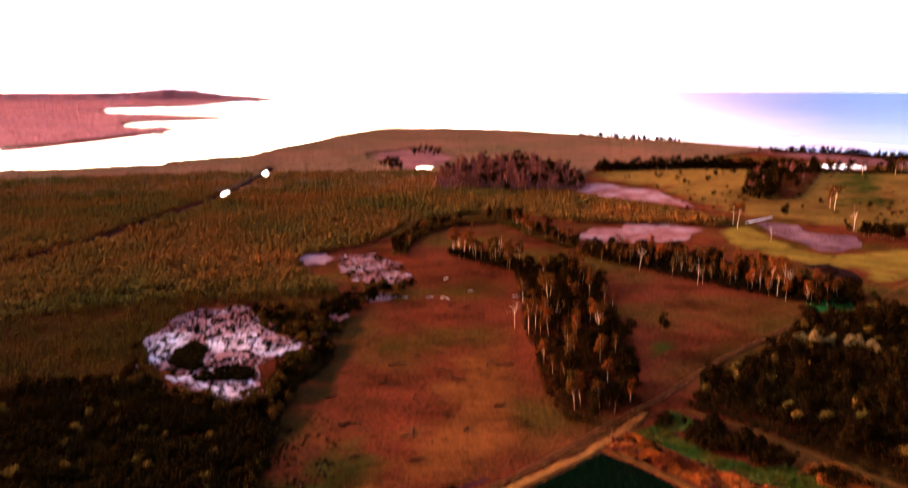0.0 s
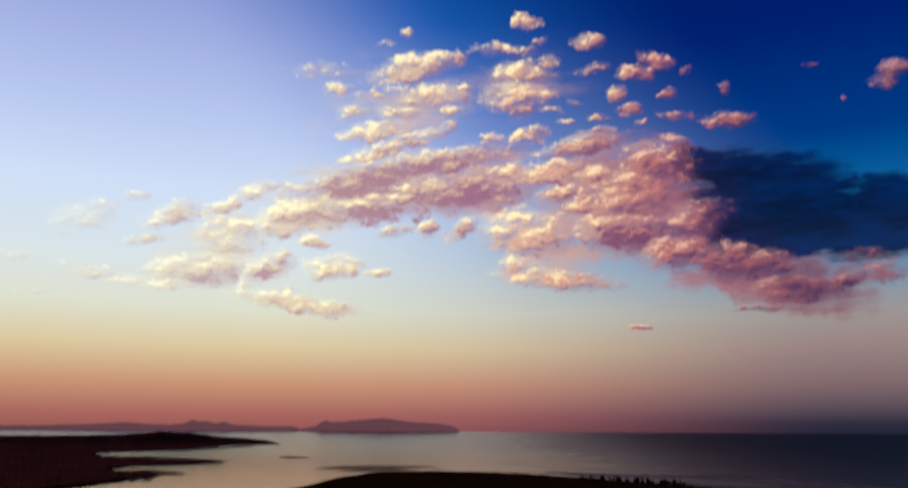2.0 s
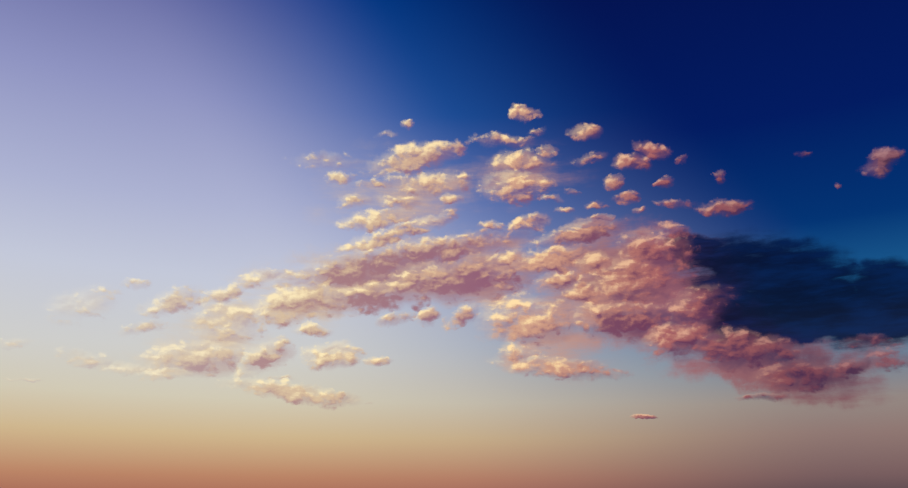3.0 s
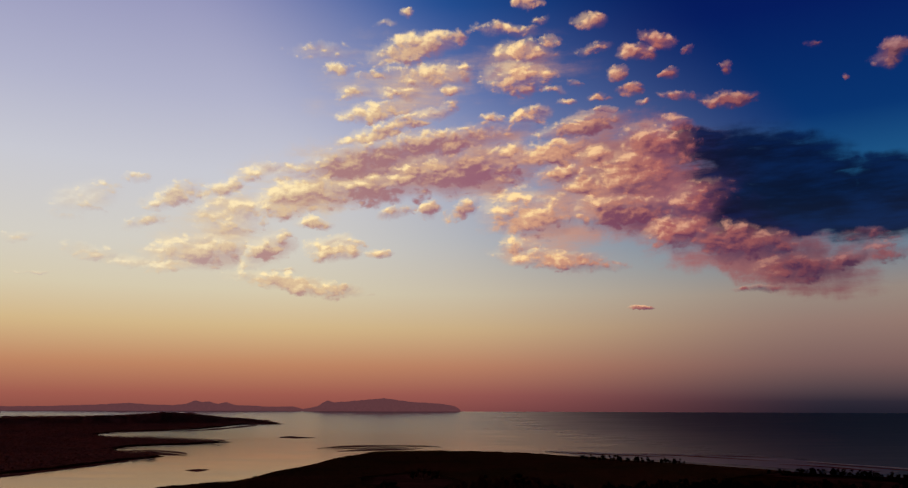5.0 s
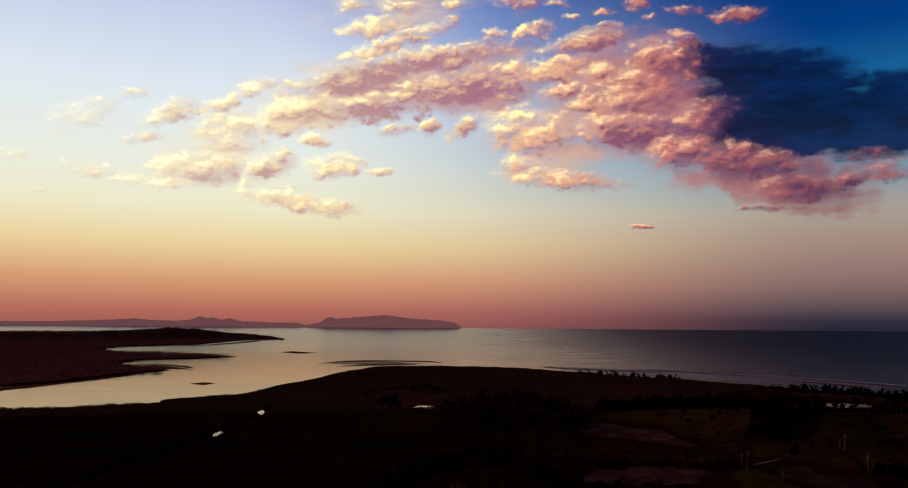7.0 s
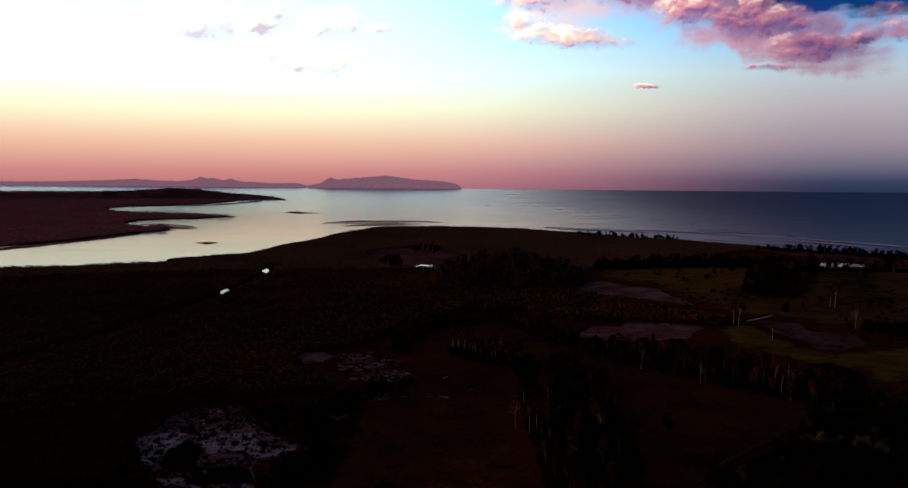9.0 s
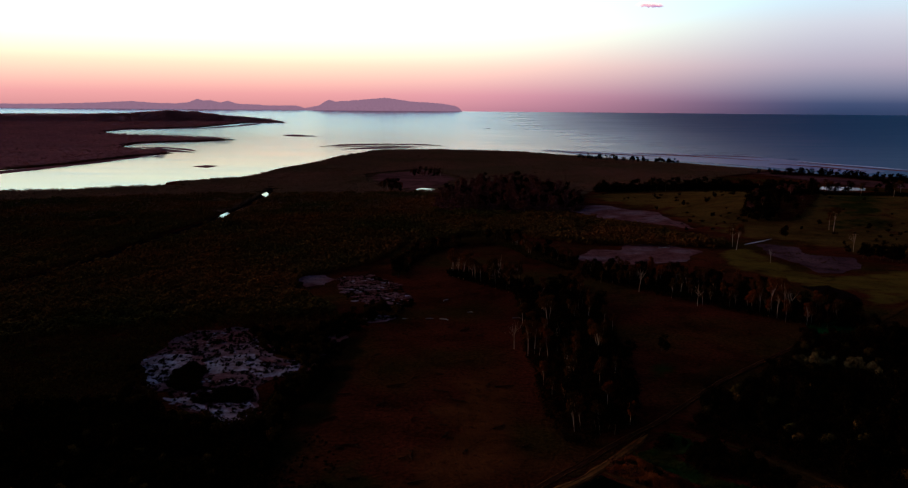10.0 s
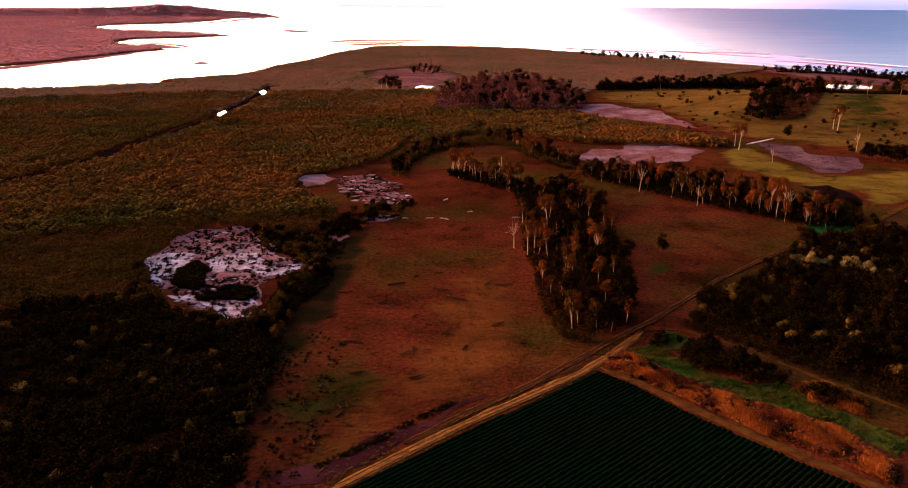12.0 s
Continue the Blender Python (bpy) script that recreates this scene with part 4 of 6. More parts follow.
STAND_LONG = [(76, 482), (103, 447), (127, 415), (149, 391), (169, 370), (191, 365), (206, 396), (189, 417), (170, 450), (131, 494), (83, 506)]
STAND_WOOD = [(117, 295), (160, 348), (185, 358), (221, 364), (132.7, 195.4), (123.2, 198.5), (114.4, 209.0), (100.1, 227.0), (86.8, 240.3), (79.0, 248.9), (86.8, 265.7)]
THICKET_A = [(72.8, 231.2), (78.9, 234.3), (85.3, 224.7), (85.9, 217.5), (81.2, 212.2), (72.1, 211.2), (66.8, 218.9)]
THICKET_B = [(82.5, 213.9), (91.0, 215.0), (93.1, 210.8), (88.7, 205.0), (81.6, 204.9)]
STAND_FAR = [(-20, 804), (-10, 955), (11, 1040), (66, 1110), (121, 1036), (143, 938), (129, 806), (64, 775)]
STAND_HILL = [(260, 722), (297, 818), (338, 860), (367, 927), (426, 981), (367, 823), (320, 797), (285, 716)]
STAND_KNOLL = [(301, 755), (338, 821), (381, 873), (372, 824), (334, 757), (305, 717), (288, 713)]
STAND_POND = [(359, 915), (410, 942), (424, 887), (462, 830), (489, 805), (518, 853), (489, 882), (446, 933), (432, 995)]
STAND_MID = [(68.8, 231.6), (76.6, 237.2), (82.7, 227.5), (87.9, 217.3), (94.2, 206.7), (88.6, 201.3), (81.6, 204.0), (76.0, 217.0), (69.7, 225.1)]
LINE_GUMS = [(-3, 484), (6, 474), (19, 459), (34, 441)]
LINE_ARC = [(-35, 486), (-32, 534), (-18, 573), (7, 599)]
LINE_ARC_B = [(25, 621), (42, 609), (58, 549), (79, 506)]
LINE_DARK = [(174, 985), (274, 981), (335, 999), (399, 1019), (446, 996)]
LINE_BEACH = [(508, 1305), (574, 1290), (602, 1272), (627, 1199), (659, 1149)]
LINE_SHORE = [(250, 1634), (306, 1595), (353, 1557), (416, 1508)]
LINE_SCRUB = [(284, 556), (296, 548), (313, 531)]
ARC_BAND = [(-37, 477), (-38, 540), (-21, 587), (7, 615), (35, 639), (61, 584), (82, 525), (79, 498), (55, 536), (33, 595), (7, 591), (-15, 563), (-28, 520), (-29, 478)]
GUM_STRIP = [(-5, 494), (6, 491), (23, 475), (39, 453), (37, 434), (19, 452), (-1, 477)]
DARK_STRIP = [(177, 1027), (287, 1030), (385, 1061), (472, 1054), (441, 982), (364, 1002), (270, 967), (168, 971)]
LINE_SHRUBS = [(222, 790), (251, 680), (281, 636), (345, 613)]
LINE_CLEAR = [(-102, 1001), (-73, 983), (-64, 963)]
LINE_PASTURE = [(315, 946), (334, 936), (365, 939)]


KNOLLS = [(330, 800, 90, 9), (470, 760, 120, 12), (300, 900, 110, 8), (560, 880, 130, 10)]


def relief(x, y):
    z = np.zeros(np.shape(x))
    for cx, cy, w, h in KNOLLS:
        z = z + h * np.exp(-((x - cx) ** 2 + (y - cy) ** 2) / (w * w))
    return z


def polar_sheet(radii, angles, lift):
    r, a = np.meshgrid(radii, angles, indexing="ij")
    x, y = r * np.sin(a), r * np.cos(a)
    z = lift(x, y, r)
    n, m = r.shape
    i = np.arange(n * m).reshape(n, m)
    j = np.roll(i, -1, axis=1)
    faces = np.stack([i[:-1], j[:-1], j[1:], i[1:]], -1).reshape(-1, 4)
    return np.stack([x, y, z], -1).reshape(-1, 3), faces


front = np.radians(np.linspace(-40, 40, 340))
back = np.radians(np.linspace(44, 316, 60))
angles = np.concatenate([front, back])
radii = np.concatenate([[0.01, 15, 30], np.geomspace(60, 4730, 240)])


def land_height(x, y, r):
    sd = np.maximum(edge_distance(COAST, x, y), edge_distance(PENINSULA, x, y))
    wob = np.array([noise.noise((px * 0.006, py * 0.006, 0)) for px, py in zip(x.ravel(), y.ravel())]).reshape(x.shape)
    sd = sd + wob * 18 * np.clip(r / 1500, 0, 1)
    return np.clip(sd * 0.05 - 0.5, -4.0, 0.0) + relief(x, y) + rise(r)


v, f = polar_sheet(radii, angles, land_height)
ground = part("ground", mesh_of("ground", v, f, M_GROUND))
for region, fields in (("olive", ((HILL_PASTURE, 30),)), ("golden", ((PASTURE, 9),)), ("lush", ((FLUSH_A, 26), (FLUSH_B, 9), (FLUSH_C, 40))),
                       ("clay", ((CLEARING, 20), (PLOUGHED, 25))), ("gold", ((GOLD, 16),)), ("darkened", ((DARKENED_EDGE, 5),)),
                       ("hazed_far_floor", ((PENINSULA, 25),)), ("hazed_mangrove_floor", ((MANGROVE, 20),))):
    weight = np.full(len(v), -1.0)
    for poly, feather in fields:
        weight = np.maximum(weight, np.clip(edge_distance(poly, v[:, 0], v[:, 1]) / feather, -1, 1))
    if region == "hazed_mangrove_floor":  # the haze-paled floor is kept to beyond 800 m
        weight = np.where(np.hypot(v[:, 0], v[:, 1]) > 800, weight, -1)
    layer = ground.data.attributes.new(region, "FLOAT", "POINT")
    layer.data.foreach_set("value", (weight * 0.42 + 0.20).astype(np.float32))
tagged(ground, "dry brown grass plain and estuary bed reaching the horizon", "ground", kind="structure")
for poly_ in ground.data.polygons:
    poly_.use_smooth = True
v, f = polar_sheet(np.concatenate([[300], np.geomspace(500, 4735, 140)]), angles, lambda x, y, r: rise(r) - 1.2 * np.clip((4735 - r) / 1500, 0, 1))
sea = part("water", mesh_of("water", v, f, M_SEA))
tagged(sea, "calm tidal estuary and open sea under dusk sky", "water", kind="structure")
for poly_ in sea.data.polygons:
    poly_.use_smooth = True
sea.data.normals_split_custom_set_from_vertices([(0, 0, 1)] * len(sea.data.vertices))  # water lies level


def wobbly(points, step, wander, seed):
    """A closed outline with points every step metres, wandering by some metres."""
    pts = [np.asarray(p, float) for p in points]
    out_ = []
    for a, b in zip(pts, pts[1:] + pts[:1]):
        n = max(1, int(np.linalg.norm(b - a) / step))
        for k in range(n):
            p = a + (b - a) * k / n
            w = noise.noise_vector((p[0] / (step * 9), p[1] / (step * 9), seed))
            w2 = noise.noise_vector((p[0] / (step * 2.6), p[1] / (step * 2.6), seed + 9))
            out_.append((p[0] + w[0] * 2.0 * wander + w2[0] * 0.55 * wander, p[1] + w[1] * 2.0 * wander + w2[1] * 0.55 * wander))
    return out_


def patch(name, points, mat, z, label, category, step=6.0, wander=3.0, depth=0.4, seed=1):
    """A thin bed of earth, crust or water on the ground, with an uneven rim."""
    rim = wobbly(points, step, wander, seed)
    bm = bmesh.new()
    top = [bm.verts.new((x, y, z + float(relief(x, y)) + float(rise(math.hypot(x, y))))) for x, y in rim]
    low = [bm.verts.new((p.co.x, p.co.y, p.co.z - depth)) for p in top]
    face = bm.faces.new(top)
    for i in range(len(top)):
        k = (i + 1) % len(top)
        bm.faces.new((top[k], top[i], low[i], low[k]))
    bmesh.ops.triangulate(bm, faces=[face])
    bmesh.ops.recalc_face_normals(bm, faces=bm.faces[:])
    me = bpy.data.meshes.new(name)
    bm.to_mesh(me)
    bm.free()
    me.materials.append(mat)
    return tagged(part(name, me), label, category, kind="structure")


def ribbon(name, line, width, mat, z, label, category, step=4.0, wander=0.5, height=0.15, seed=3):
    """A strip of track, bank or bar along a line, with a rounded top."""
    pts = [np.asarray(p, float) for p in line]
    mid = []
    for a, b in zip(pts, pts[1:]):
        n = max(1, int(np.linalg.norm(b - a) / step))
        mid += [a + (b - a) * k / n for k in range(n)]
    mid.append(pts[-1])
    mid = np.array(mid)
    for _ in range(3):
        mid[1:-1] = (mid[:-2] + 2 * mid[1:-1] + mid[2:]) / 4
    d = np.gradient(mid, axis=0)
    d /= np.linalg.norm(d, axis=1)[:, None] + 1e-9
    side = np.stack([-d[:, 1], d[:, 0]], -1)
    verts, faces = [], []
    for i, (p, s) in enumerate(zip(mid, side)):
        w = noise.noise((p[0] / (step * 4), p[1] / (step * 4), seed))
        taper = min(1.0, (min(i, len(mid) - 1 - i) + 0.3) / 3)
        for k, h in ((-0.5, -0.3), (-0.42, 0.6 * height), (0, height), (0.42, 0.6 * height), (0.5, -0.3)):
            q = p + s * (k * width * taper * (1 + 0.4 * w) + w * wander)
            verts.append((q[0], q[1], z + h + float(relief(*q)) + float(rise(math.hypot(*q)))))
    for i in range(len(mid) - 1):
        for k in range(4):
            a = i * 5 + k
            faces.append((a, a + 1, a + 6, a + 5))
    return tagged(part(name, mesh_of(name, verts, faces, mat)), label, category, kind="structure")


# ---- beds on the ground ----
for k, (pts, mat, step, label) in enumerate((
        (SALT_PAN, M_PINK, 3, "cracked pink salt pan dotted with shrubs"), (PAN_SMALL, M_PINK, 3, "small pale salt pan between mangroves"),
        (PAN_CHIP, M_PINK, 2, "small bare patch of salt crust"),
        (PAN_DOT, M_PINK, 2, "small bare patch of salt crust"), (PAN_FAR, M_PINK, 10, "long pink bare clay pan beside pasture"),
        (PAN_EAST, M_PINK, 6, "pink bare clay pan behind the tree belt"), (PAN_DRAIN, M_DRAIN, 6, "muddy pink drain flat in pasture"))):
    patch("clay_pan", pts, mat, .12, label, "clay pan", step=step * 0.5, wander=step * 0.9, seed=k)
for k, pts in enumerate((WET_A, WET_B, WET_C)):
    patch("salt_film", pts, M_PAN, .17, "white wet salt film on the pan", "salt film", step=1.2, wander=1.9, seed=90 + k)
# dark sheet standing in for the shadowed water at the drain
for k, pts in enumerate((DRAIN_B,)):
    patch("drain_mud", pts, M_SHADED_MUD, .17, "dark patch painted for the shadowed water along the drain", "mud", step=3, wander=4, seed=95 + k)
patch("lush_grass", LUSH, M_LUSH, .14, "small bright green wet grass patch", "grass", step=4, wander=3, seed=23)
patch("lush_grass", VERGE_GLADE, M_GREEN, .13, "bright green grass glade beside a thicket", "grass", step=3, wander=1.2, seed=27)
patch("verge", VERGE, M_GREEN, .10, "rough green grass verge beside dry reeds", "grass", step=5, wander=2, seed=24)
for pts in (POND_A, POND_B, POND_C, POND_D):
    patch("pond", pts, M_POOL, .14, "small still pond mirroring the pale sky", "pond", step=8, wander=3, seed=25)
ribbon("creek_bed", CREEK, 11, M_SHADED_MUD, .02, "dark muddy creek bed winding through mangroves", "creek", step=8, wander=3, height=0.05)
for pts in (CREEK_GLINT_A, CREEK_GLINT_B):
    patch("creek_water", pts, M_POOL, .20, "bright reach of still creek water", "creek", step=4, wander=1.0, seed=26)
ribbon("road", TRACK, 3.4, M_TRACK, .10, "orange dirt farm track beside the crop field", "road", step=2, wander=.5)
for off in (-0.75, 0.75):
    ribbon("wheel_rut", [(x + off * 0.6, y - off * 0.8) for x, y in TRACK], .40, M_RUT, .20, "pale wheel rut worn into the farm track", "rut", step=2, wander=.25, seed=15 + off)
ribbon("road", [(x + 0.9, y + 0.7) for x, y in EDGE_TRACK], 3.2, M_WORN_TRACK, .10, "narrow dirt edge between crop and reeds", "road", step=2, wander=.4)
ribbon("road", EAST_TRACK, 3.6, M_WORN_TRACK, .10, "pale dirt track running beside the pasture", "road", step=4, wander=.5)
ribbon("road", RUTTED, 2.0, M_WORN, .06, "worn grassy track across the paddock", "road", step=2, wander=1.0)
for off in (-0.9, 0.9):
    ribbon("wheel_rut", [(x + off * 0.6, y - off * 0.8) for x, y in RUTTED], .26, M_RUT, .14, "pale wheel rut worn into the track", "rut", step=2, wander=.35, seed=5 + off)
ribbon("road", WOOD_TRACK, 1.8, M_WORN_TRACK, .08, "narrow dirt track along the dark wood", "road", step=2, wander=.6)
ribbon("path", FORD, 2.0, M_PALELOG, .12, "pale gravel crossing at the drain", "path", step=4)
patch("ditch", DITCH_BED, M_DITCH, .06, "dark maroon muddy ditch along the farm track", "ditch", step=1.5, wander=1.0, seed=29)

# ---- bars and banks in the water ----
for k, (pts, mat, label) in enumerate(((BAR_B, M_SAND, "low red-brown sandbar bared by the tide"), (BAR_C, M_SAND, "low red-brown sandbar bared by the tide"),
                                       (BAR_D, M_SAND, "low red-brown sandbar bared by the tide"), (MUDFLAT, M_SAND, "pink mudflat along the far shore"),
                                       (SHALLOWS, M_WETFLAT, "shining wet tidal flat along the beach"))):
    patch("sandbar", pts, mat, -1.05, label, "sandbar", step=18, wander=8, depth=1.0, seed=40 + k)
for k, (line, wide) in enumerate(((RING_A, 55), (RING_B, 45), (RING_C, 60), (FLAT_A, 40), (FLAT_B, 45), (FLAT_C, 26), (FLAT_D, 30), (FLAT_E, 40))):
    ribbon("sandbar", line, wide, M_SAND, -1.1, "thin curved sandbar showing at low tide", "sandbar", step=22, wander=12, height=.3, seed=50 + k)
for k, line in enumerate((SURF_A, SURF_B, SURF_C, SURF_D, SURF_E)):
    ribbon("sandbar", line, 26 - 2 * k, M_SAND, -0.95, "long thin mud bar along the beach", "sandbar", step=25, wander=10, height=.3, seed=60 + k)
    ribbon("surf", [(x + 12, y + 30) for x, y in line], 10, M_FOAM, -0.95, "thin line of white surf", "surf", step=25, wander=8, height=.25, seed=70 + k)


# ---- far hills ----
def ridge(name, crest, r, deep, mat, label, category):
    """A hill mass far off: its crest as bearing and height angle in degrees."""
    crest = np.array(crest, float)
    az = np.linspace(crest[0, 0], crest[-1, 0], 160)
    el = np.interp(az, crest[:, 0], crest[:, 1])
    verts, faces, prof = [], [], ((-1.0, 0.0), (-0.75, 0.25), (-0.5, 0.55), (-0.22, 0.86), (0.0, 1.0), (0.5, 0.6), (1.0, 0.0))
    for a, e in zip(az, el):
        e = e + 0.025 * noise.noise((a * 3.0, r * 0.01, 0)) + 0.012 * noise.noise((a * 11.0, r * 0.01, 4))
        for d, h in prof:
            q = r + d * deep * (1 + 0.3 * noise.noise((a * 1.5, d * 2, 2)))
            base = float(rise(min(r - deep, 4735))) - 2
            top = EYE[2] + r * math.tan(radians(e))
            z = base + max(0.0, top - base) * min(1.0, h * (1 + 0.25 * noise.noise((a * 4, d * 3, 8)) * (h < 1)))
            verts.append((q * math.sin(radians(a)), q * math.cos(radians(a)), z))
    n = len(prof)
    for i in range(len(az) - 1):
        for k in range(n - 1):
            faces.append((i * n + k, (i + 1) * n + k, (i + 1) * n + k + 1, i * n + k + 1))
    ob = part(name, mesh_of(name, verts, faces, mat))
    for p in ob.data.polygons:
        p.use_smooth = True
    return tagged(ob, label, category, kind="structure")


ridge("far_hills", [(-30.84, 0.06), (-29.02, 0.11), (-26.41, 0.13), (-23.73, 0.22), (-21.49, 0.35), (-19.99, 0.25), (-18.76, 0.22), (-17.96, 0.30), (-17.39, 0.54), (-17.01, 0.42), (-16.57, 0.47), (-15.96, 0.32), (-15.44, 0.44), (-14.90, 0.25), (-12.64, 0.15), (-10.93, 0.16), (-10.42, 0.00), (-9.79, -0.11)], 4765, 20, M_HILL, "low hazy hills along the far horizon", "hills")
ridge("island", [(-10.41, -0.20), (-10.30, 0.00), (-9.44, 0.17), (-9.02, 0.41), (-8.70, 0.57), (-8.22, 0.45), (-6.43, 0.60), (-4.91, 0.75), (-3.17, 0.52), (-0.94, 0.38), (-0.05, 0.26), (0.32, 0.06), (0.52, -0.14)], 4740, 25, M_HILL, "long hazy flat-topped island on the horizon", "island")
headland = ridge("headland", [(-32.54, -0.66), (-28.96, -0.66), (-25.77, -0.63), (-23.85, -0.51), (-21.23, -0.40), (-19.50, -0.24), (-17.53, -0.31), (-15.92, -0.53), (-13.84, -0.68), (-12.49, -0.87), (-11.71, -1.02)], 3420, 150, M_FAR_HAZED, "dark wooded headland beyond the estuary", "headland")


# ---- foliage ----
def leaf_cloud(n, spread, size, local, up=0.35):
    """n small leaf sprays inside an ellipsoid."""
    d = local.normal(size=(n, 3))
    d /= np.linalg.norm(d, axis=1)[:, None]
    c = d * (local.random(n) ** 0.45)[:, None] * np.asarray(spread)
    nrm = d + local.normal(size=(n, 3)) * 0.4 + np.array([0, 0, up])
    nrm /= np.linalg.norm(nrm, axis=1)[:, None]
    t1 = np.cross(nrm, local.normal(size=(n, 3)))
    t1 /= np.linalg.norm(t1, axis=1)[:, None] + 1e-9
    t2 = np.cross(nrm, t1)
    s = size * (0.6 + 0.8 * local.random(n))[:, None]
    tip = nrm * s * 0.35
    return np.stack([c - t1 * s, c + t1 * s * 0.8 - t2 * s * 0.5, c + t2 * s * 1.1 + tip], 1)


def leaves_of(v):
    n = len(v)
    return v.reshape(-1, 3), np.arange(n * 3).reshape(n, 3)


def quads(v):
    n = len(v)
    return v.reshape(-1, 3), np.arange(n * 4).reshape(n, 4)


CLUMPS, FINE_CLUMPS, FLAT_CLUMPS = [], [], []
for s in range(6):
    local = np.random.default_rng(100 + s)
    CLUMPS.append(leaf_cloud(46, (1.0, 1.0, 0.75), 0.30, local, 1.3))
    FINE_CLUMPS.append(leaf_cloud(120, (1.0, 1.0, 0.80), 0.165, local, 1.1))
    FLAT_CLUMPS.append(leaf_cloud(46, (1.1, 1.1, 0.65), 0.34, local, 2.4))


def canopy(name, regions, holes, mat, spacing, reach, tall, label, category, leaves=44, low=0.0, seed=11, shapes=CLUMPS):
    """A closed canopy of crowns over the regions; holes stay open."""
    local = np.random.default_rng(seed)
    allv = []
    for poly in regions:
        poly = np.asarray(poly, float)
        lo, hi = poly.min(0), poly.max(0)
        n0 = int((hi[0] - lo[0]) / spacing), int((hi[1] - lo[1]) / spacing)
        gx, gy = np.meshgrid(np.arange(n0[0] + 1), np.arange(n0[1] + 1))
        x = lo[0] + (gx.ravel() + local.random(gx.size)) * spacing
        y = lo[1] + (gy.ravel() + local.random(gx.size)) * spacing
        r = np.hypot(x, y)
        keep = inside(poly, x, y) & (r >= reach[0]) & (r < reach[1]) & (np.abs(np.degrees(np.arctan2(x, y))) < 34)
        for hole, margin in holes:
            keep &= edge_distance(hole, x, y) < -margin
        x, y = x[keep], y[keep]
        for i in range(len(x)):
            big = noise.noise((x[i] / 45, y[i] / 45, 3))
            mid = noise.noise((x[i] / 13, y[i] / 13, 5))
            if mid < -0.30 and local.random() < 0.45:
                continue
            h = tall * (0.80 + 0.40 * big + 0.65 * mid + 0.3 * local.random() ** 2)
            h = max(h, 0.3 * tall)
            w = spacing * (0.62 + 0.35 * local.random())
            z = float(relief(x[i], y[i])) + float(rise(math.hypot(x[i], y[i])))
            v = shapes[local.integers(6)][:leaves] * np.array([w, w, h * 0.55])
            allv.append(v + np.array([x[i], y[i], z + h * 0.5 + low]))
    v, f = leaves_of(np.concatenate(allv))
    return tagged(part(name, mesh_of(name, v, f, mat)), label, category, kind="stuff")


CLEARED = [(CREEK_GLINT_A, 4), (CREEK_GLINT_B, 5), (SALT_PAN, 0), (PAN_SMALL, 1), (CLEARING, 4), (CREEK_STRIP, 0), (PAN_FAR, 4)]
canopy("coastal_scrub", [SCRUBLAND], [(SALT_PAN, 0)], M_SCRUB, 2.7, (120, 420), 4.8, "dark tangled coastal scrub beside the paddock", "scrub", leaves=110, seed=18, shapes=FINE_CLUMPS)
canopy("mangrove_forest", [MANGROVE], CLEARED + [(SCRUBLAND, 0)], M_MANGROVE_NEAR, 2.5, (120, 440), 4.2, "dense olive brown mangrove canopy", "mangroves", leaves=40, seed=11, shapes=FINE_CLUMPS)
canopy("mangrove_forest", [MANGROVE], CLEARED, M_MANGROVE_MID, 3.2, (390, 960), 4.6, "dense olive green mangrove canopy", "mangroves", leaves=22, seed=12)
canopy("mangrove_forest", [MANGROVE], CLEARED, M_MANGROVE_HAZED, 5.5, (800, 2300), 3.4, "distant haze-paled mangrove canopy along the estuary shore", "mangroves", leaves=24, seed=13, shapes=FLAT_CLUMPS)
canopy("far_forest", [PENINSULA], [], M_FAR_HAZED, 10, (1500, 4500), 6.0, "reddish hazy mangrove forest across the estuary", "forest", leaves=10, seed=14, shapes=FLAT_CLUMPS)



def wooded(hill, count, size, mat, label, seed):
    """Crowns of far trees all over a hill's slopes."""
    local = np.random.default_rng(seed)
    co = np.empty(len(hill.data.vertices) * 3)
    hill.data.vertices.foreach_get("co", co)
    co = co.reshape(-1, 3)
    tops = []
    for p in local.choice(len(hill.data.polygons), count):
        q = co[list(hill.data.polygons[p].vertices)]
        at = (q * local.dirichlet(np.ones(len(q)))[:, None]).sum(0)
        tops.append(FLAT_CLUMPS[local.integers(6)][:14] * np.array([size, size, size * 0.55]) * (0.6 + 0.7 * local.random()) + at)
    v, f = leaves_of(np.concatenate(tops))
    return tagged(part("far_forest", mesh_of("far_forest", v, f, mat)), label, "forest", kind="stuff")


wooded(headland, 2600, 13.0, M_FAR_HAZED, "hazy red-brown trees covering the headland", 91)

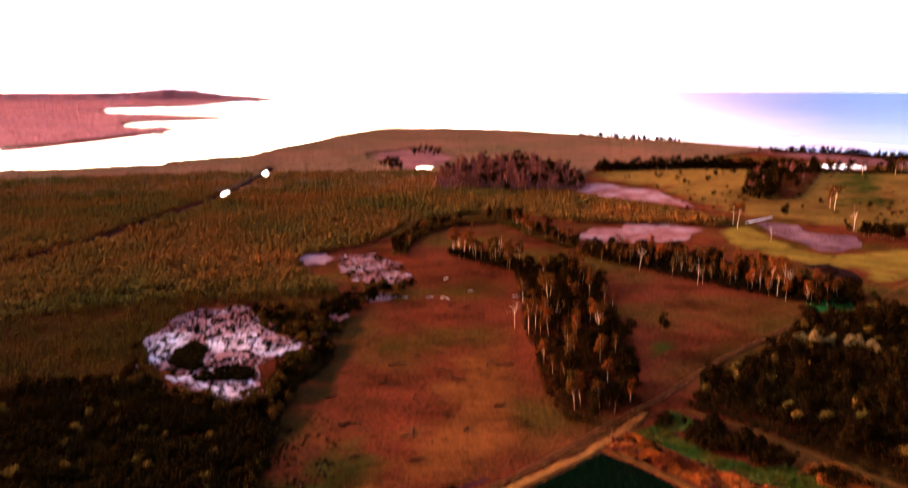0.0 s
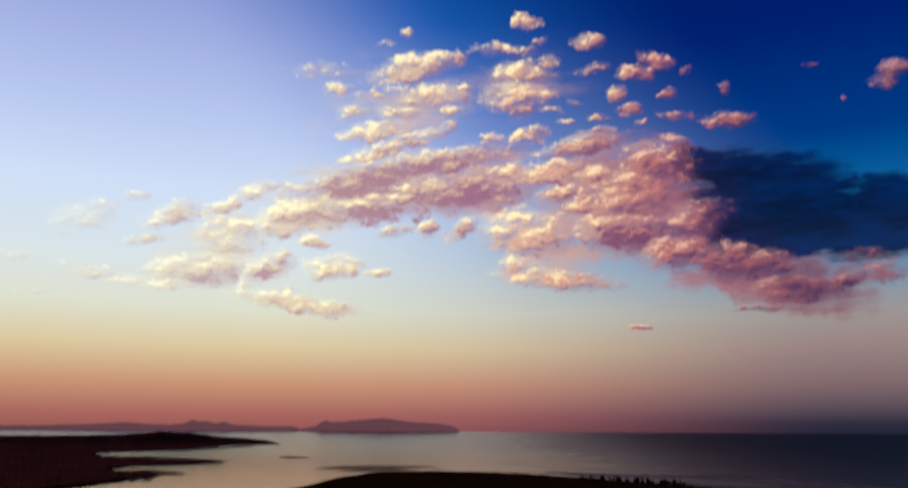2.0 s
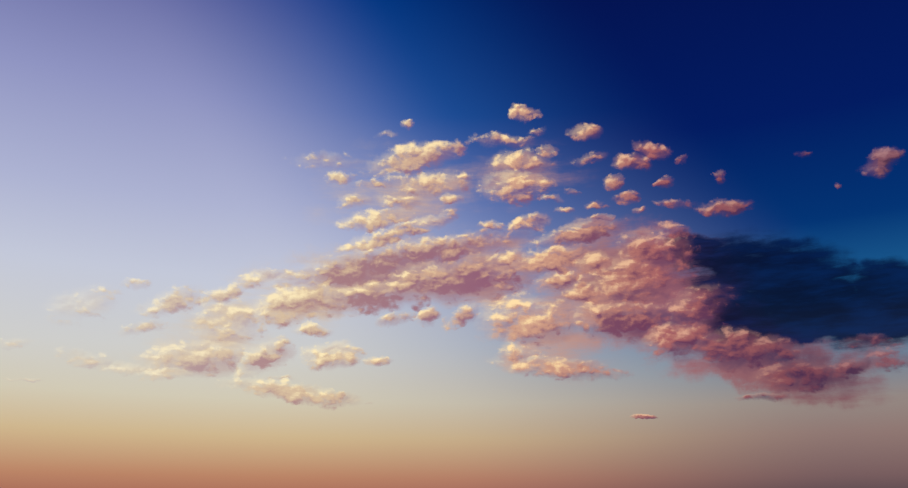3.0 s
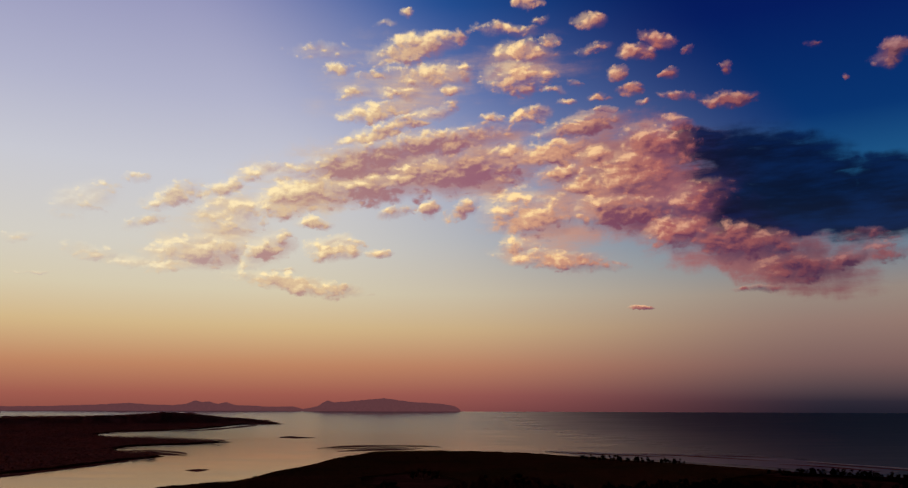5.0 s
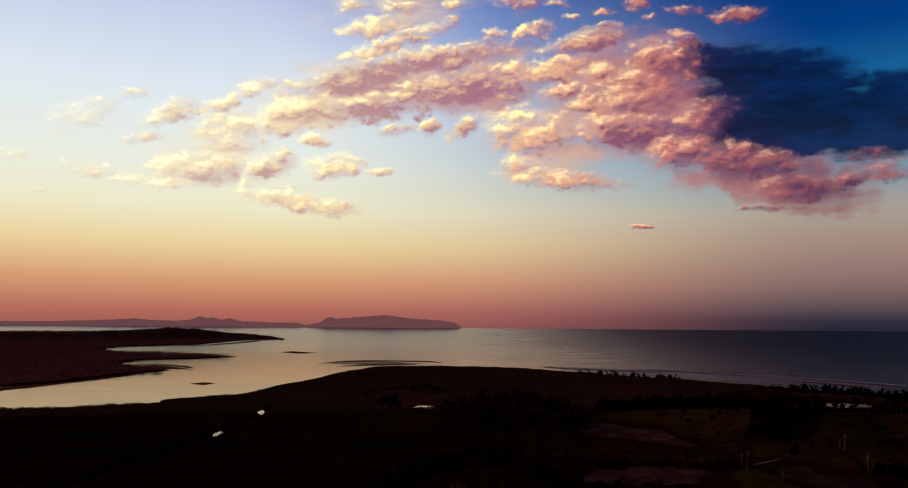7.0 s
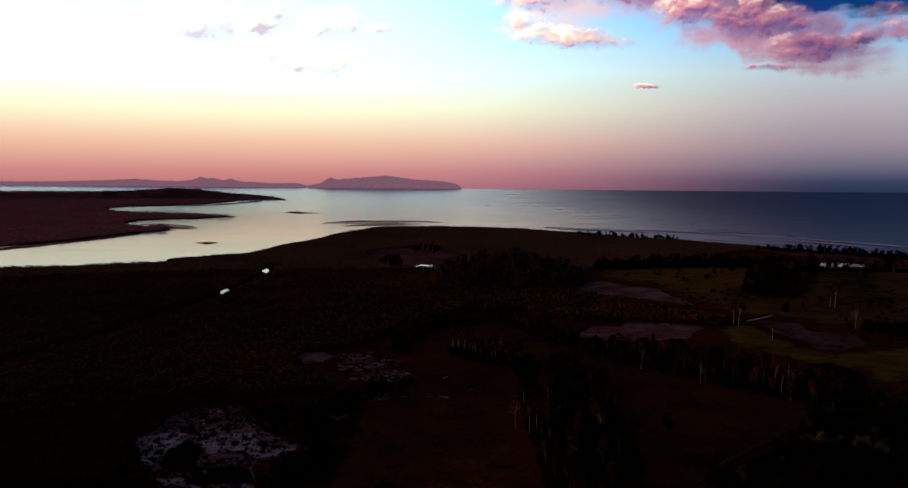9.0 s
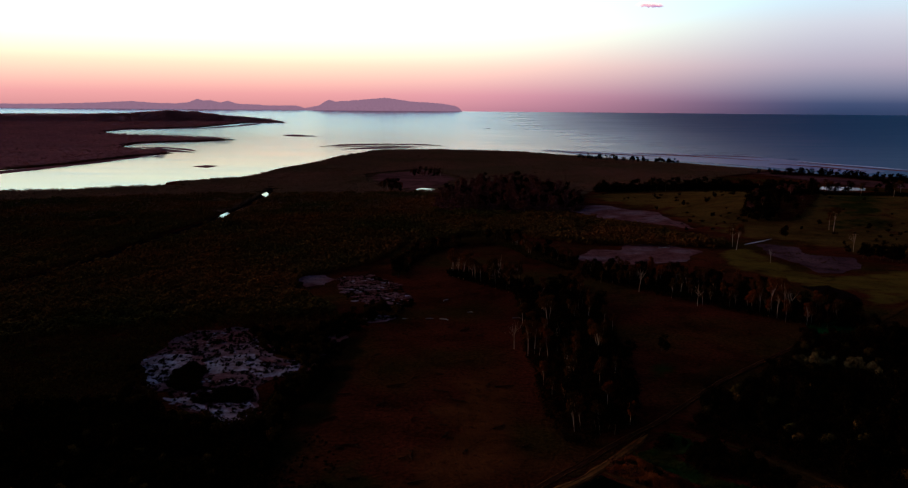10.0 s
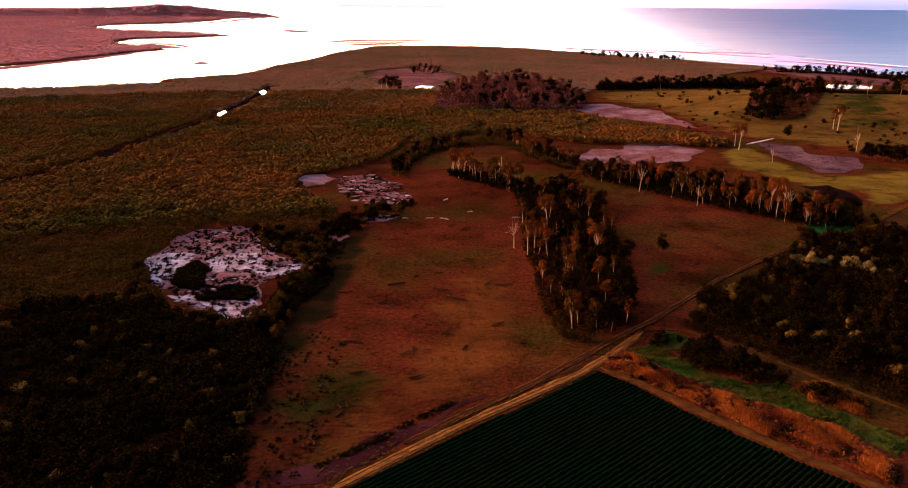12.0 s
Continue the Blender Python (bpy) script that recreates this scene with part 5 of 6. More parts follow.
# shrubs standing on the salt pans
def shrubs(name, poly, count, size, mat, label, category, seed, clump=0.03):
    local = np.random.default_rng(seed)
    poly = np.asarray(poly, float)
    lo, hi = poly.min(0), poly.max(0)
    allv = []
    tries = 0
    while len(allv) < count and tries < count * 60:
        tries += 1
        x, y = lo + (hi - lo) * local.random(2)
        if not inside(poly, np.array(x), np.array(y)) or noise.noise((x * clump, y * clump, seed)) < 0.22 * (local.random() - 0.6) * 2:
            continue
        w = size * (0.5 + local.random())
        allv.append(CLUMPS[local.integers(6)] * np.array([w, w, w * 0.7]) + np.array([x, y, float(relief(x, y)) + w * 0.4]))
    v, f = leaves_of(np.concatenate(allv))
    return tagged(part(name, mesh_of(name, v, f, mat)), label, category, kind="stuff")


def strip(line, near, far):
    """The belt between two distances to the left of a line."""
    pts = np.asarray(line, float)
    d = np.gradient(pts, axis=0)
    d /= np.linalg.norm(d, axis=1)[:, None]
    side = np.stack([-d[:, 1], d[:, 0]], -1)
    return [tuple(p) for p in np.concatenate([pts + side * near, (pts + side * far)[::-1]])]


shrubs("tussocks", strip(TRACK, 1.7, 4.0), 380, 0.34, M_TUFT, "dry grass tussocks beside the farm track", "grass", 61, 0.3)
shrubs("tussocks", strip(TRACK, -3.0, -1.7), 240, 0.3, M_TUFT, "dry grass tussocks beside the farm track", "grass", 62, 0.3)
shrubs("tussocks", strip(RUTTED, -0.45, 0.45), 300, 0.22, M_TUFT, "dry grass growing between the wheel ruts", "grass", 63, 0.3)
shrubs("tussocks", strip(DITCH, 2.4, 4.6), 260, 0.4, M_SCRUB, "dark rank grass along the ditch", "grass", 64, 0.2)
shrubs("tussocks", DITCH_BED, 90, 0.3, M_TUFT, "dry grass straggling into the ditch", "grass", 72, 0.2)
shrubs("tussocks", PADDOCK, 800, 0.3, M_LOG, "dark dead tussocks across the paddock", "grass", 65, 0.05)
shrubs("scrub_edge", SCRUB_EDGE, 420, 0.75, M_SCRUB, "low dark scrub straggling into the paddock", "shrubs", 66, 0.12)
shrubs("scrub_edge", SCRUB_OUTER, 260, 0.45, M_SCRUB, "sparse dark tussocks at the paddock edge", "shrubs", 71, 0.14)
shrubs("reed_shrubs", REEDS, 150, 1.15, M_REDBUSH, "rusty shrubs standing among dry reeds", "shrubs", 67, 0.1)
shrubs("reed_shrubs", REEDS, 70, 1.0, M_SCRUB, "dark shrubs standing among dry reeds", "shrubs", 68, 0.1)
shrubs("tussocks", PAN_DRAIN, 160, 0.6, M_TUFT, "dry tussocks scattered over the drain flat", "grass", 69, 0.05)
shrubs("tussocks", VERGE, 420, 0.55, M_GREEN, "rough green tussocks on the verge", "grass", 37, 0.15)
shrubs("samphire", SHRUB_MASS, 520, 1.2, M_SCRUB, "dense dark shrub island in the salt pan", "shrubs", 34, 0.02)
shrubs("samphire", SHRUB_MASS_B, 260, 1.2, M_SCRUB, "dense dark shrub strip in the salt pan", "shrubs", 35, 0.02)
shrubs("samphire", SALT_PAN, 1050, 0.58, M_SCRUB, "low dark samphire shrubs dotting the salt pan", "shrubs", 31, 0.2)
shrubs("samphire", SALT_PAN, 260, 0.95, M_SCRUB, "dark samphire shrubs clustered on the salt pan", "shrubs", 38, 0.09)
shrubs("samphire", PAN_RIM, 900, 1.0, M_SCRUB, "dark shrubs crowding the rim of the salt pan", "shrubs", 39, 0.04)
def flecks(poly, count, size, mat, label, seed):
    """Scattered scabs of salt crust, each with a ragged rim and some thickness."""
    local = np.random.default_rng(seed)
    poly = np.asarray(poly, float)
    lo, hi = poly.min(0), poly.max(0)
    verts, faces = [], []
    while len(verts) < count * 14:
        x, y = lo + (hi - lo) * local.random(2)
        if not inside(poly, np.array(x), np.array(y)) or noise.noise((x * 0.06, y * 0.06, seed)) < 0.5 * (local.random() - 0.6):
            continue
        w = size * (0.25 + local.random() ** 2)
        turn = local.random() * 6.28
        ring = [(x + w * (0.6 + 0.7 * local.random()) * math.cos(turn + k * 0.8976) * 1.3, y + w * (0.6 + 0.7 * local.random()) * math.sin(turn + k * 0.8976)) for k in range(7)]
        o, z = len(verts), float(relief(x, y)) + 0.19 + 0.05 * local.random()
        verts += [(p[0], p[1], z) for p in ring] + [(p[0], p[1], z - 0.5) for p in ring]
        faces.append(tuple(range(o, o + 7)))
        faces += [(o + k, o + 7 + k, o + 7 + (k + 1) % 7, o + (k + 1) % 7) for k in range(7)]
    return tagged(part("salt_scabs", mesh_of("salt_scabs", verts, faces, mat)), label, "salt crust", kind="stuff")


flecks(PAN_SPECKLED, 70, 1.2, M_PAN, "pale scabs of salt crust between shrubs", 81)
flecks(PAN_SPECKLED, 420, 2.0, M_PINK, "pink bare clay scabs between shrubs", 82)
flecks(PAN_FRINGE, 260, 1.1, M_PINK, "pink bare clay scabs round the salt pan", 83)
flecks(SALT_PAN, 320, 0.8, M_PAN, "white salt scabs on the pink pan", 84)
shrubs("samphire", PAN_SPECKLED, 800, 0.55, M_SCRUB, "low dark shrubs speckling the pale pan", "shrubs", 32, 0.25)
shrubs("samphire", FRINGE_B, 700, 0.9, M_SCRUB, "dark low scrub between mangroves and paddock", "shrubs", 36, 0.08)
shrubs("samphire", PAN_FRINGE, 900, 1.2, M_SCRUB, "dark low scrub fringing the salt pan", "shrubs", 33, 0.05)


# ---- trees ----
def tube(path, radii, sides=6):
    verts, faces = [], []
    path = [Vector(p) for p in path]
    for i, (p, r) in enumerate(zip(path, radii)):
        d = (path[min(i + 1, len(path) - 1)] - path[max(i - 1, 0)]).normalized()
        a = d.orthogonal().normalized()
        b = d.cross(a)
        for k in range(sides):
            t = 2 * math.pi * k / sides
            verts.append(p + (a * math.cos(t) + b * math.sin(t)) * r)
    for i in range(len(path) - 1):
        for k in range(sides):
            a, b = i * sides + k, i * sides + (k + 1) % sides
            faces.append((a, b, b + sides, a + sides))
    faces.append(tuple(range((len(path) - 1) * sides, len(path) * sides)))
    return verts, faces


def join(pieces):
    verts, faces = [], []
    for v, f in pieces:
        o = len(verts)
        verts += [tuple(p) for p in v]
        faces += [tuple(i + o for i in q) for q in f]
    return verts, faces


def tree_meshes(seed, tall, crown_low, wide, clumps, leaves, leaf, mat, bark, thick, bare=False):
    """Trunk with forking limbs, and a crown of leaf clumps at the limbs' ends."""
    local = np.random.default_rng(seed)
    lean = local.normal(size=2) * 0.04 * tall
    fork = tall * (crown_low * 0.7 + 0.1)
    trunk = [(0, 0, -0.3), (lean[0] * .2, lean[1] * .2, fork * .5), (lean[0] * .5, lean[1] * .5, fork), (lean[0], lean[1], tall * 0.72)]
    pieces = [tube(trunk, [thick, thick * .8, thick * .65, thick * .25])]
    cloud = []
    for k in range(clumps):
        a = 2 * math.pi * (k + local.random() * 0.8) / clumps
        out_ = wide * (0.20 + 0.62 * local.random())
        top = np.array([lean[0] + math.cos(a) * out_, lean[1] + math.sin(a) * out_, tall * (crown_low + (1 - crown_low) * (0.25 + 0.68 * local.random()))])
        s = np.array(trunk[2]) + (np.array(trunk[3]) - np.array(trunk[2])) * local.random() * 0.7
        m = s * 0.5 + top * 0.5 + np.array([0, 0, -0.06 * tall])
        pieces.append(tube([s, m, top], [thick * .42, thick * .28, thick * .10], 5))
        if bare:
            for _ in range(2):
                e = top + local.normal(size=3) * 0.12 * tall + np.array([0, 0, .06 * tall])
                pieces.append(tube([m, (m + e) / 2 + local.normal(size=3) * .02 * tall, e], [thick * .2, thick * .14, thick * .05], 4))
        else:
            q = wide * (0.46 + 0.24 * local.random())
            cloud.append(leaf_cloud(leaves, (q, q, q * 0.85), leaf, local, 0.6) + top)
    t = mesh_of("trunk", *join(pieces), bark)
    if bare:
        return t, None
    if crown_low < 0.45:
        cloud.append(leaf_cloud(leaves * 2, (wide * .8, wide * .8, tall * (1 - crown_low) * .45), leaf, local, 0.6) + np.array([lean[0], lean[1], tall * (0.5 + crown_low / 2)]))
    v, f = leaves_of(np.concatenate(cloud))
    return t, mesh_of("crown", v, f, mat)


KINDS = {
    "gum": [tree_meshes(200 + s, 18, 0.46, 3.4, 9, 170, 0.26, M_GUM, M_BARK, 0.24) for s in range(6)],
    "scrub": [tree_meshes(220 + s, 10, 0.12, 3.0, 9, 130, 0.27, M_SCRUB, M_DARKBARK, 0.16) for s in range(6)],
    "paperbark": [tree_meshes(240 + s, 14, 0.30, 2.6, 9, 150, 0.25, M_GUM, M_BARK, 0.18) for s in range(6)],
    "shrub": [tree_meshes(260 + s, 4, 0.05, 1.9, 7, 70, 0.24, M_SCRUB, M_DARKBARK, 0.08) for s in range(5)],
    "mangrove": [tree_meshes(300 + s, 4.5, 0.1, 2.0, 7, 70, 0.26, M_MANGROVE_NEAR, M_DARKBARK, 0.09) for s in range(5)],
    "blossom": [tree_meshes(290 + s, 6, 0.15, 2.2, 8, 90, 0.26, M_BLOSSOM, M_DARKBARK, 0.10) for s in range(3)],
    "olive": [tree_meshes(330 + s, 4, 0.10, 1.7, 8, 90, 0.20, M_OLIVEBUSH, M_DARKBARK, 0.08) for s in range(4)],
    "dead": [tree_meshes(280 + s, 14, 0.45, 3.2, 6, 0, 0, None, M_BARK, 0.22, bare=True) for s in range(5)],
    "rusty": [tree_meshes(270 + s, 14, 0.22, 3.6, 7, 50, 0.55, M_RUST, M_BARK, 0.20) for s in range(4)],
    "far_scrub": [tree_meshes(310 + s, 10, 0.10, 3.4, 7, 44, 0.50, M_SCRUB, M_DARKBARK, 0.16) for s in range(5)],
    "far_gum": [tree_meshes(320 + s, 18, 0.42, 4.0, 7, 50, 0.55, M_GUM, M_BARK, 0.26) for s in range(4)],
}
BASE = {"gum": 18, "scrub": 10, "paperbark": 14, "shrub": 4, "dead": 14, "rusty": 14, "blossom": 6, "olive": 4, "mangrove": 4.5, "far_scrub": 10, "far_gum": 18}
WORDS = {"gum": ("tall pale-trunked gum tree with open brown-green crown", "tree"), "scrub": ("dark dense scrub tree with low crown", "tree"),
         "paperbark": ("slender paperbark tree with rusty green crown", "tree"), "shrub": ("rounded dark shrub on dry grass", "shrub"),
         "mangrove": ("low olive mangrove tree at the pan edge", "mangrove tree"),
         "rusty": ("rusty crowned tree in a far wood", "tree"), "blossom": ("small tree covered in pale yellow blossom", "tree"),
         "olive": ("rounded yellow-green bush in dark scrub", "bush"),
         "dead": ("bare bleached dead tree with forked limbs", "dead tree")}
place = np.random.default_rng(77)


BULK = {}  # far stands, too many to count: verts and faces by stand


def plant(kind, x, y, tall, group="", bulk=""):
    trunk, crown = KINDS[kind][place.integers(len(KINDS[kind]))]
    s = tall / BASE[kind]
    if bulk:
        turn = Matrix.LocRotScale((x, y, float(relief(x, y)) + float(rise(math.hypot(x, y)))), Euler((0, 0, place.random() * 6.28)), (s, s, s))
        for slot, me in ((0, trunk), (1, crown)):
            if me:
                co = np.empty(len(me.vertices) * 3)
                me.vertices.foreach_get("co", co)
                co = co.reshape(-1, 3) @ np.array(turn.to_3x3()).T + np.array(turn.translation)
                BULK.setdefault(bulk, []).append((slot, me, co))
        return None
    root = new({"gum": "gum_tree", "scrub": "scrub_tree", "paperbark": "paperbark_tree", "shrub": "shrub", "dead": "dead_tree", "rusty": "rusty_tree", "blossom": "blossom_tree", "olive": "olive_bush", "mangrove": "mangrove_tree"}[kind])
    root.empty_display_size = 0.5
    root.matrix_basis = Matrix.LocRotScale((x, y, float(relief(x, y)) + float(rise(math.hypot(x, y)))), Euler((0, 0, place.random() * 6.28)),
                                           (s * (0.85 + 0.3 * place.random()), s * (0.85 + 0.3 * place.random()), s))
    part("trunk", trunk, root)
    if crown:
        part("crown", crown, root)
    return tagged(root, *WORDS[kind], group)


def grove(poly, count, mix, tall, group, gap=1.5, bulk=""):
    """Trees scattered through a stand; mix gives each kind's share."""
    poly = np.asarray(poly, float)
    lo, hi = poly.min(0), poly.max(0)
    kinds, share = zip(*mix)
    done = []
    for _ in range(count * 40):
        if len(done) >= count:
            break
        x, y = lo + (hi - lo) * place.random(2)
        if inside(poly, np.array(x), np.array(y)) and all((x - a) ** 2 + (y - b) ** 2 > gap * gap for a, b in done):
            done.append((x, y))
            kind = kinds[place.choice(len(kinds), p=np.array(share) / sum(share))]
            plant(kind, x, y, (tall if kind not in ("shrub", "mangrove") else 4) * (0.7 + 0.5 * place.random()), group, bulk)


def line_of(line, count, width, mix, tall, group, bulk=""):
    pts = np.array(line, float)
    seg = np.linalg.norm(np.diff(pts, axis=0), axis=1)
    at = np.concatenate([[0], np.cumsum(seg)])
    kinds, share = zip(*mix)
    for k in range(count):
        s = (k + place.random()) / count * at[-1]
        x = np.interp(s, at, pts[:, 0]) + place.normal() * width / 2
        y = np.interp(s, at, pts[:, 1]) + place.normal() * width / 2
        kind = kinds[place.choice(len(kinds), p=np.array(share) / sum(share))]
        plant(kind, x, y, (tall if kind not in ("shrub", "mangrove") else 4) * (0.75 + 0.45 * place.random()), group, bulk)


grove(STAND_BELT, 120, (("scrub", 5), ("paperbark", 4), ("gum", 1), ("shrub", 3)), 11, "belt of trees by the paddock")
grove(STAND_LONG, 150, (("scrub", 3), ("paperbark", 6), ("gum", 1)), 9.5, "long tree belt")
grove(STAND_WOOD, 200, (("scrub", 5), ("shrub", 5)), 8, "dark wood beside the crop", 1.2)
grove(STAND_FAR, 190, (("rusty", 6), ("far_scrub", 2)), 15, "", 3, "rusty wood standing among the mangroves")
grove(STAND_KNOLL, 7, (("far_scrub", 3), ("rusty", 2)), 11, "", 2, "dark trees on the pasture knoll")
grove(STAND_HILL, 34, (("far_scrub", 5), ("rusty", 2)), 12, "", 2, "dark wood on the pasture hill")
grove(STAND_POND, 26, (("far_scrub", 5), ("far_gum", 3)), 15, "", 2, "dark trees round the far ponds")
grove(STAND_MID, 26, (("scrub", 1), ("shrub", 3)), 4, "scrub on the verge", 1)
grove(SCRUBLAND, 40, (("scrub", 1), ("shrub", 2)), 6, "trees in the coastal scrub", 3)
grove(SCRUBLAND, 44, (("olive", 1),), 3.4, "pale bushes in the coastal scrub", 4)
grove(STAND_WOOD, 46, (("olive", 1),), 4.2, "pale bushes in the dark wood", 4)
grove(FRINGE_B, 60, (("mangrove", 1), ("shrub", 2)), 4, "mangroves at the pan edge", 1.5)
grove(PAN_FRINGE, 120, (("mangrove", 3), ("shrub", 1)), 4, "mangroves at the pan edge", 1.5)
line_of(LINE_GUMS, 17, 5, (("gum", 5), ("paperbark", 3)), 15, "row of gums")
line_of(LINE_ARC, 24, 5, (("scrub", 3), ("paperbark", 3)), 7, "arc of scrub")
line_of(LINE_ARC_B, 34, 7, (("paperbark", 5), ("scrub", 2)), 10, "arc of scrub")
line_of(LINE_DARK, 70, 12, (("far_scrub", 5), ("far_gum", 1)), 14, "", "dark line of trees behind the pasture")
line_of(LINE_BEACH, 60, 16, (("far_scrub", 1),), 11, "", "dark trees behind the beach")
line_of(LINE_SHORE, 40, 14, (("far_scrub", 1),), 11, "", "low trees along the shore")
line_of(LINE_SCRUB, 22, 8, (("scrub", 1),), 10, "scrub in the pasture")
line_of(LINE_CLEAR, 9, 12, (("scrub", 1), ("paperbark", 1)), 14, "trees by the clearing")
line_of(LINE_SHRUBS, 10, 60, (("shrub", 3), ("scrub", 1)), 6, "bushes on the pasture")
grove(CLEARING_TREES, 26, (("rusty", 3), ("far_scrub", 1)), 9, "", 2, "purple-brown trees at the back of the clearing")
line_of(LINE_PASTURE, 9, 8, (("shrub", 1),), 6, "bushes on the pasture")
plant("blossom", 135, 308, 6)
plant("blossom", 137, 306, 6)
plant("blossom", 143, 310, 6)
plant("blossom", 145, 308, 5)
plant("blossom", 149, 308, 5)
plant("blossom", 155, 304, 6)
plant("blossom", 158, 303, 6)
plant("blossom", 161, 301, 6)
plant("blossom", 162, 300, 5)
plant("blossom", 161, 294, 5)
plant("gum", 207, 585, 21)
plant("gum", 209, 600, 17)
plant("gum", 316, 668, 20)
plant("gum", 315, 674, 15)
plant("dead", 290, 580, 15)
plant("dead", 213, 536, 11)
plant("shrub", 264, 641, 8)
plant("scrub", 88, 330, 7)
plant("shrub", 90, 329, 4)
plant("gum", 157, 392, 19)
plant("gum", 155, 399, 16)
plant("gum", 159, 387, 15)
plant("dead", 166, 390, 14)
plant("dead", 168, 373, 9)
plant("gum", 167, 399, 18)
plant("dead", 26, 332, 13)
plant("gum", 31, 322, 15)
plant("gum", 34, 325, 14)
plant("dead", 44, 329, 12)
plant("gum", 57, 306, 18)
plant("gum", 44, 366, 16)
plant("scrub", -33, 477, 14)
plant("dead", 3, 477, 12)
plant("paperbark", 13, 565, 6)
plant("shrub", 255, 815, 6)
plant("shrub", 271, 840, 6)
plant("scrub", 290, 841, 8)
plant("gum", 22, 453, 17)
plant("gum", 31, 441, 16)
plant("dead", 26, 453, 15)
plant("dead", 104, 444, 14)
plant("dead", 127, 411, 12)


for stand, pieces in BULK.items():
    verts, faces, mats, slots, o = [], [], [], [], 0
    for slot, me, co in pieces:
        if me.materials[0] not in mats:
            mats.append(me.materials[0])
        for p in me.polygons:
            faces.append([i + o for i in p.vertices])
            slots.append(mats.index(me.materials[0]))
        verts.append(co)
        o += len(co)
    me = mesh_of("far_trees", np.concatenate(verts), faces, mats[0])
    for m in mats[1:]:
        me.materials.append(m)
    me.polygons.foreach_set("material_index", slots)
    tagged(part("far_trees", me), stand, "trees", kind="stuff")

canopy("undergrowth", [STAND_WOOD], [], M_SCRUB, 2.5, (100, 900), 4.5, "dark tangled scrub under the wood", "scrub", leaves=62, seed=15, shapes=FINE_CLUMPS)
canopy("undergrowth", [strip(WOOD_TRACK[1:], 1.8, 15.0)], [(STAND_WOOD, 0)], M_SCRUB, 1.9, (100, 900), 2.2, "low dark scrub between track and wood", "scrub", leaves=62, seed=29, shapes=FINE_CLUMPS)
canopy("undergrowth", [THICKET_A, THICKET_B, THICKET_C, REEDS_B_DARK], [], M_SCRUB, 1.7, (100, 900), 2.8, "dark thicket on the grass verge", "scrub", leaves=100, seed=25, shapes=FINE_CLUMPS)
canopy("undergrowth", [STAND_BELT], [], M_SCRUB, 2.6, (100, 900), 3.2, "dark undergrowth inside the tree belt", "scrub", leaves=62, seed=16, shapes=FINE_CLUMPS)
# near-black leaves put the shade below these trees into the colour
canopy("undergrowth", [STAND_LONG], [], M_SCRUB, 2.6, (100, 900), 4.2, "near-black scrub standing in for shade under the long tree belt", "scrub", leaves=60, seed=21, shapes=FINE_CLUMPS)
canopy("hedge", [ARC_BAND], [], M_MANGROVE_NEAR, 2.8, (100, 1200), 5.0, "dense olive scrub curving round the clearing", "scrub", leaves=60, seed=22, shapes=FINE_CLUMPS)
# dark band added to draw the shade gap inside the hedge
canopy("undergrowth", [strip(LINE_ARC, -7, 0), strip(LINE_ARC_B, -8, -1)], [], M_SCRUB, 2.4, (100, 900), 3.0, "near-black scrub standing in for shade inside the curving hedge", "scrub", leaves=70, seed=30, shapes=FINE_CLUMPS)
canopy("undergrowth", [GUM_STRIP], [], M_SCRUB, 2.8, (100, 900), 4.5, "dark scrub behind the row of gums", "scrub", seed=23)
canopy("undergrowth", [DARK_STRIP], [], M_SCRUB, 5.0, (300, 2000), 9.0, "dark scrub below the far tree line", "scrub", leaves=20, seed=24)
canopy("undergrowth", [STAND_FAR], [], M_RUST, 5.0, (300, 2000), 7.0, "rusty undergrowth of the distant wood", "scrub", leaves=24, seed=17)
canopy("undergrowth", [strip(LINE_BEACH, -9, 9)], [], M_SCRUB, 4.0, (300, 3000), 4.0, "low dark trees along the beach dune", "scrub", leaves=24, seed=26)
canopy("undergrowth", [STAND_POND], [], M_SCRUB, 5.0, (300, 2500), 3.0, "dark undergrowth below the far ponds", "scrub", leaves=24, seed=27)
canopy("undergrowth", [STAND_KNOLL], [], M_REDBUSH, 4.0, (300, 2500), 2.2, "rusty scrub on the pasture knoll", "scrub", leaves=24, seed=28)
shrubs("pasture_shrubs", HILL_PASTURE, 140, 2.0, M_SCRUB, "dark bushes dotting the hill pasture", "shrubs", 70, 0.012)
canopy("undergrowth", [STAND_HILL], [], M_SCRUB, 5.0, (300, 2000), 6.0, "dark undergrowth of the hill wood", "scrub", leaves=24, seed=19)

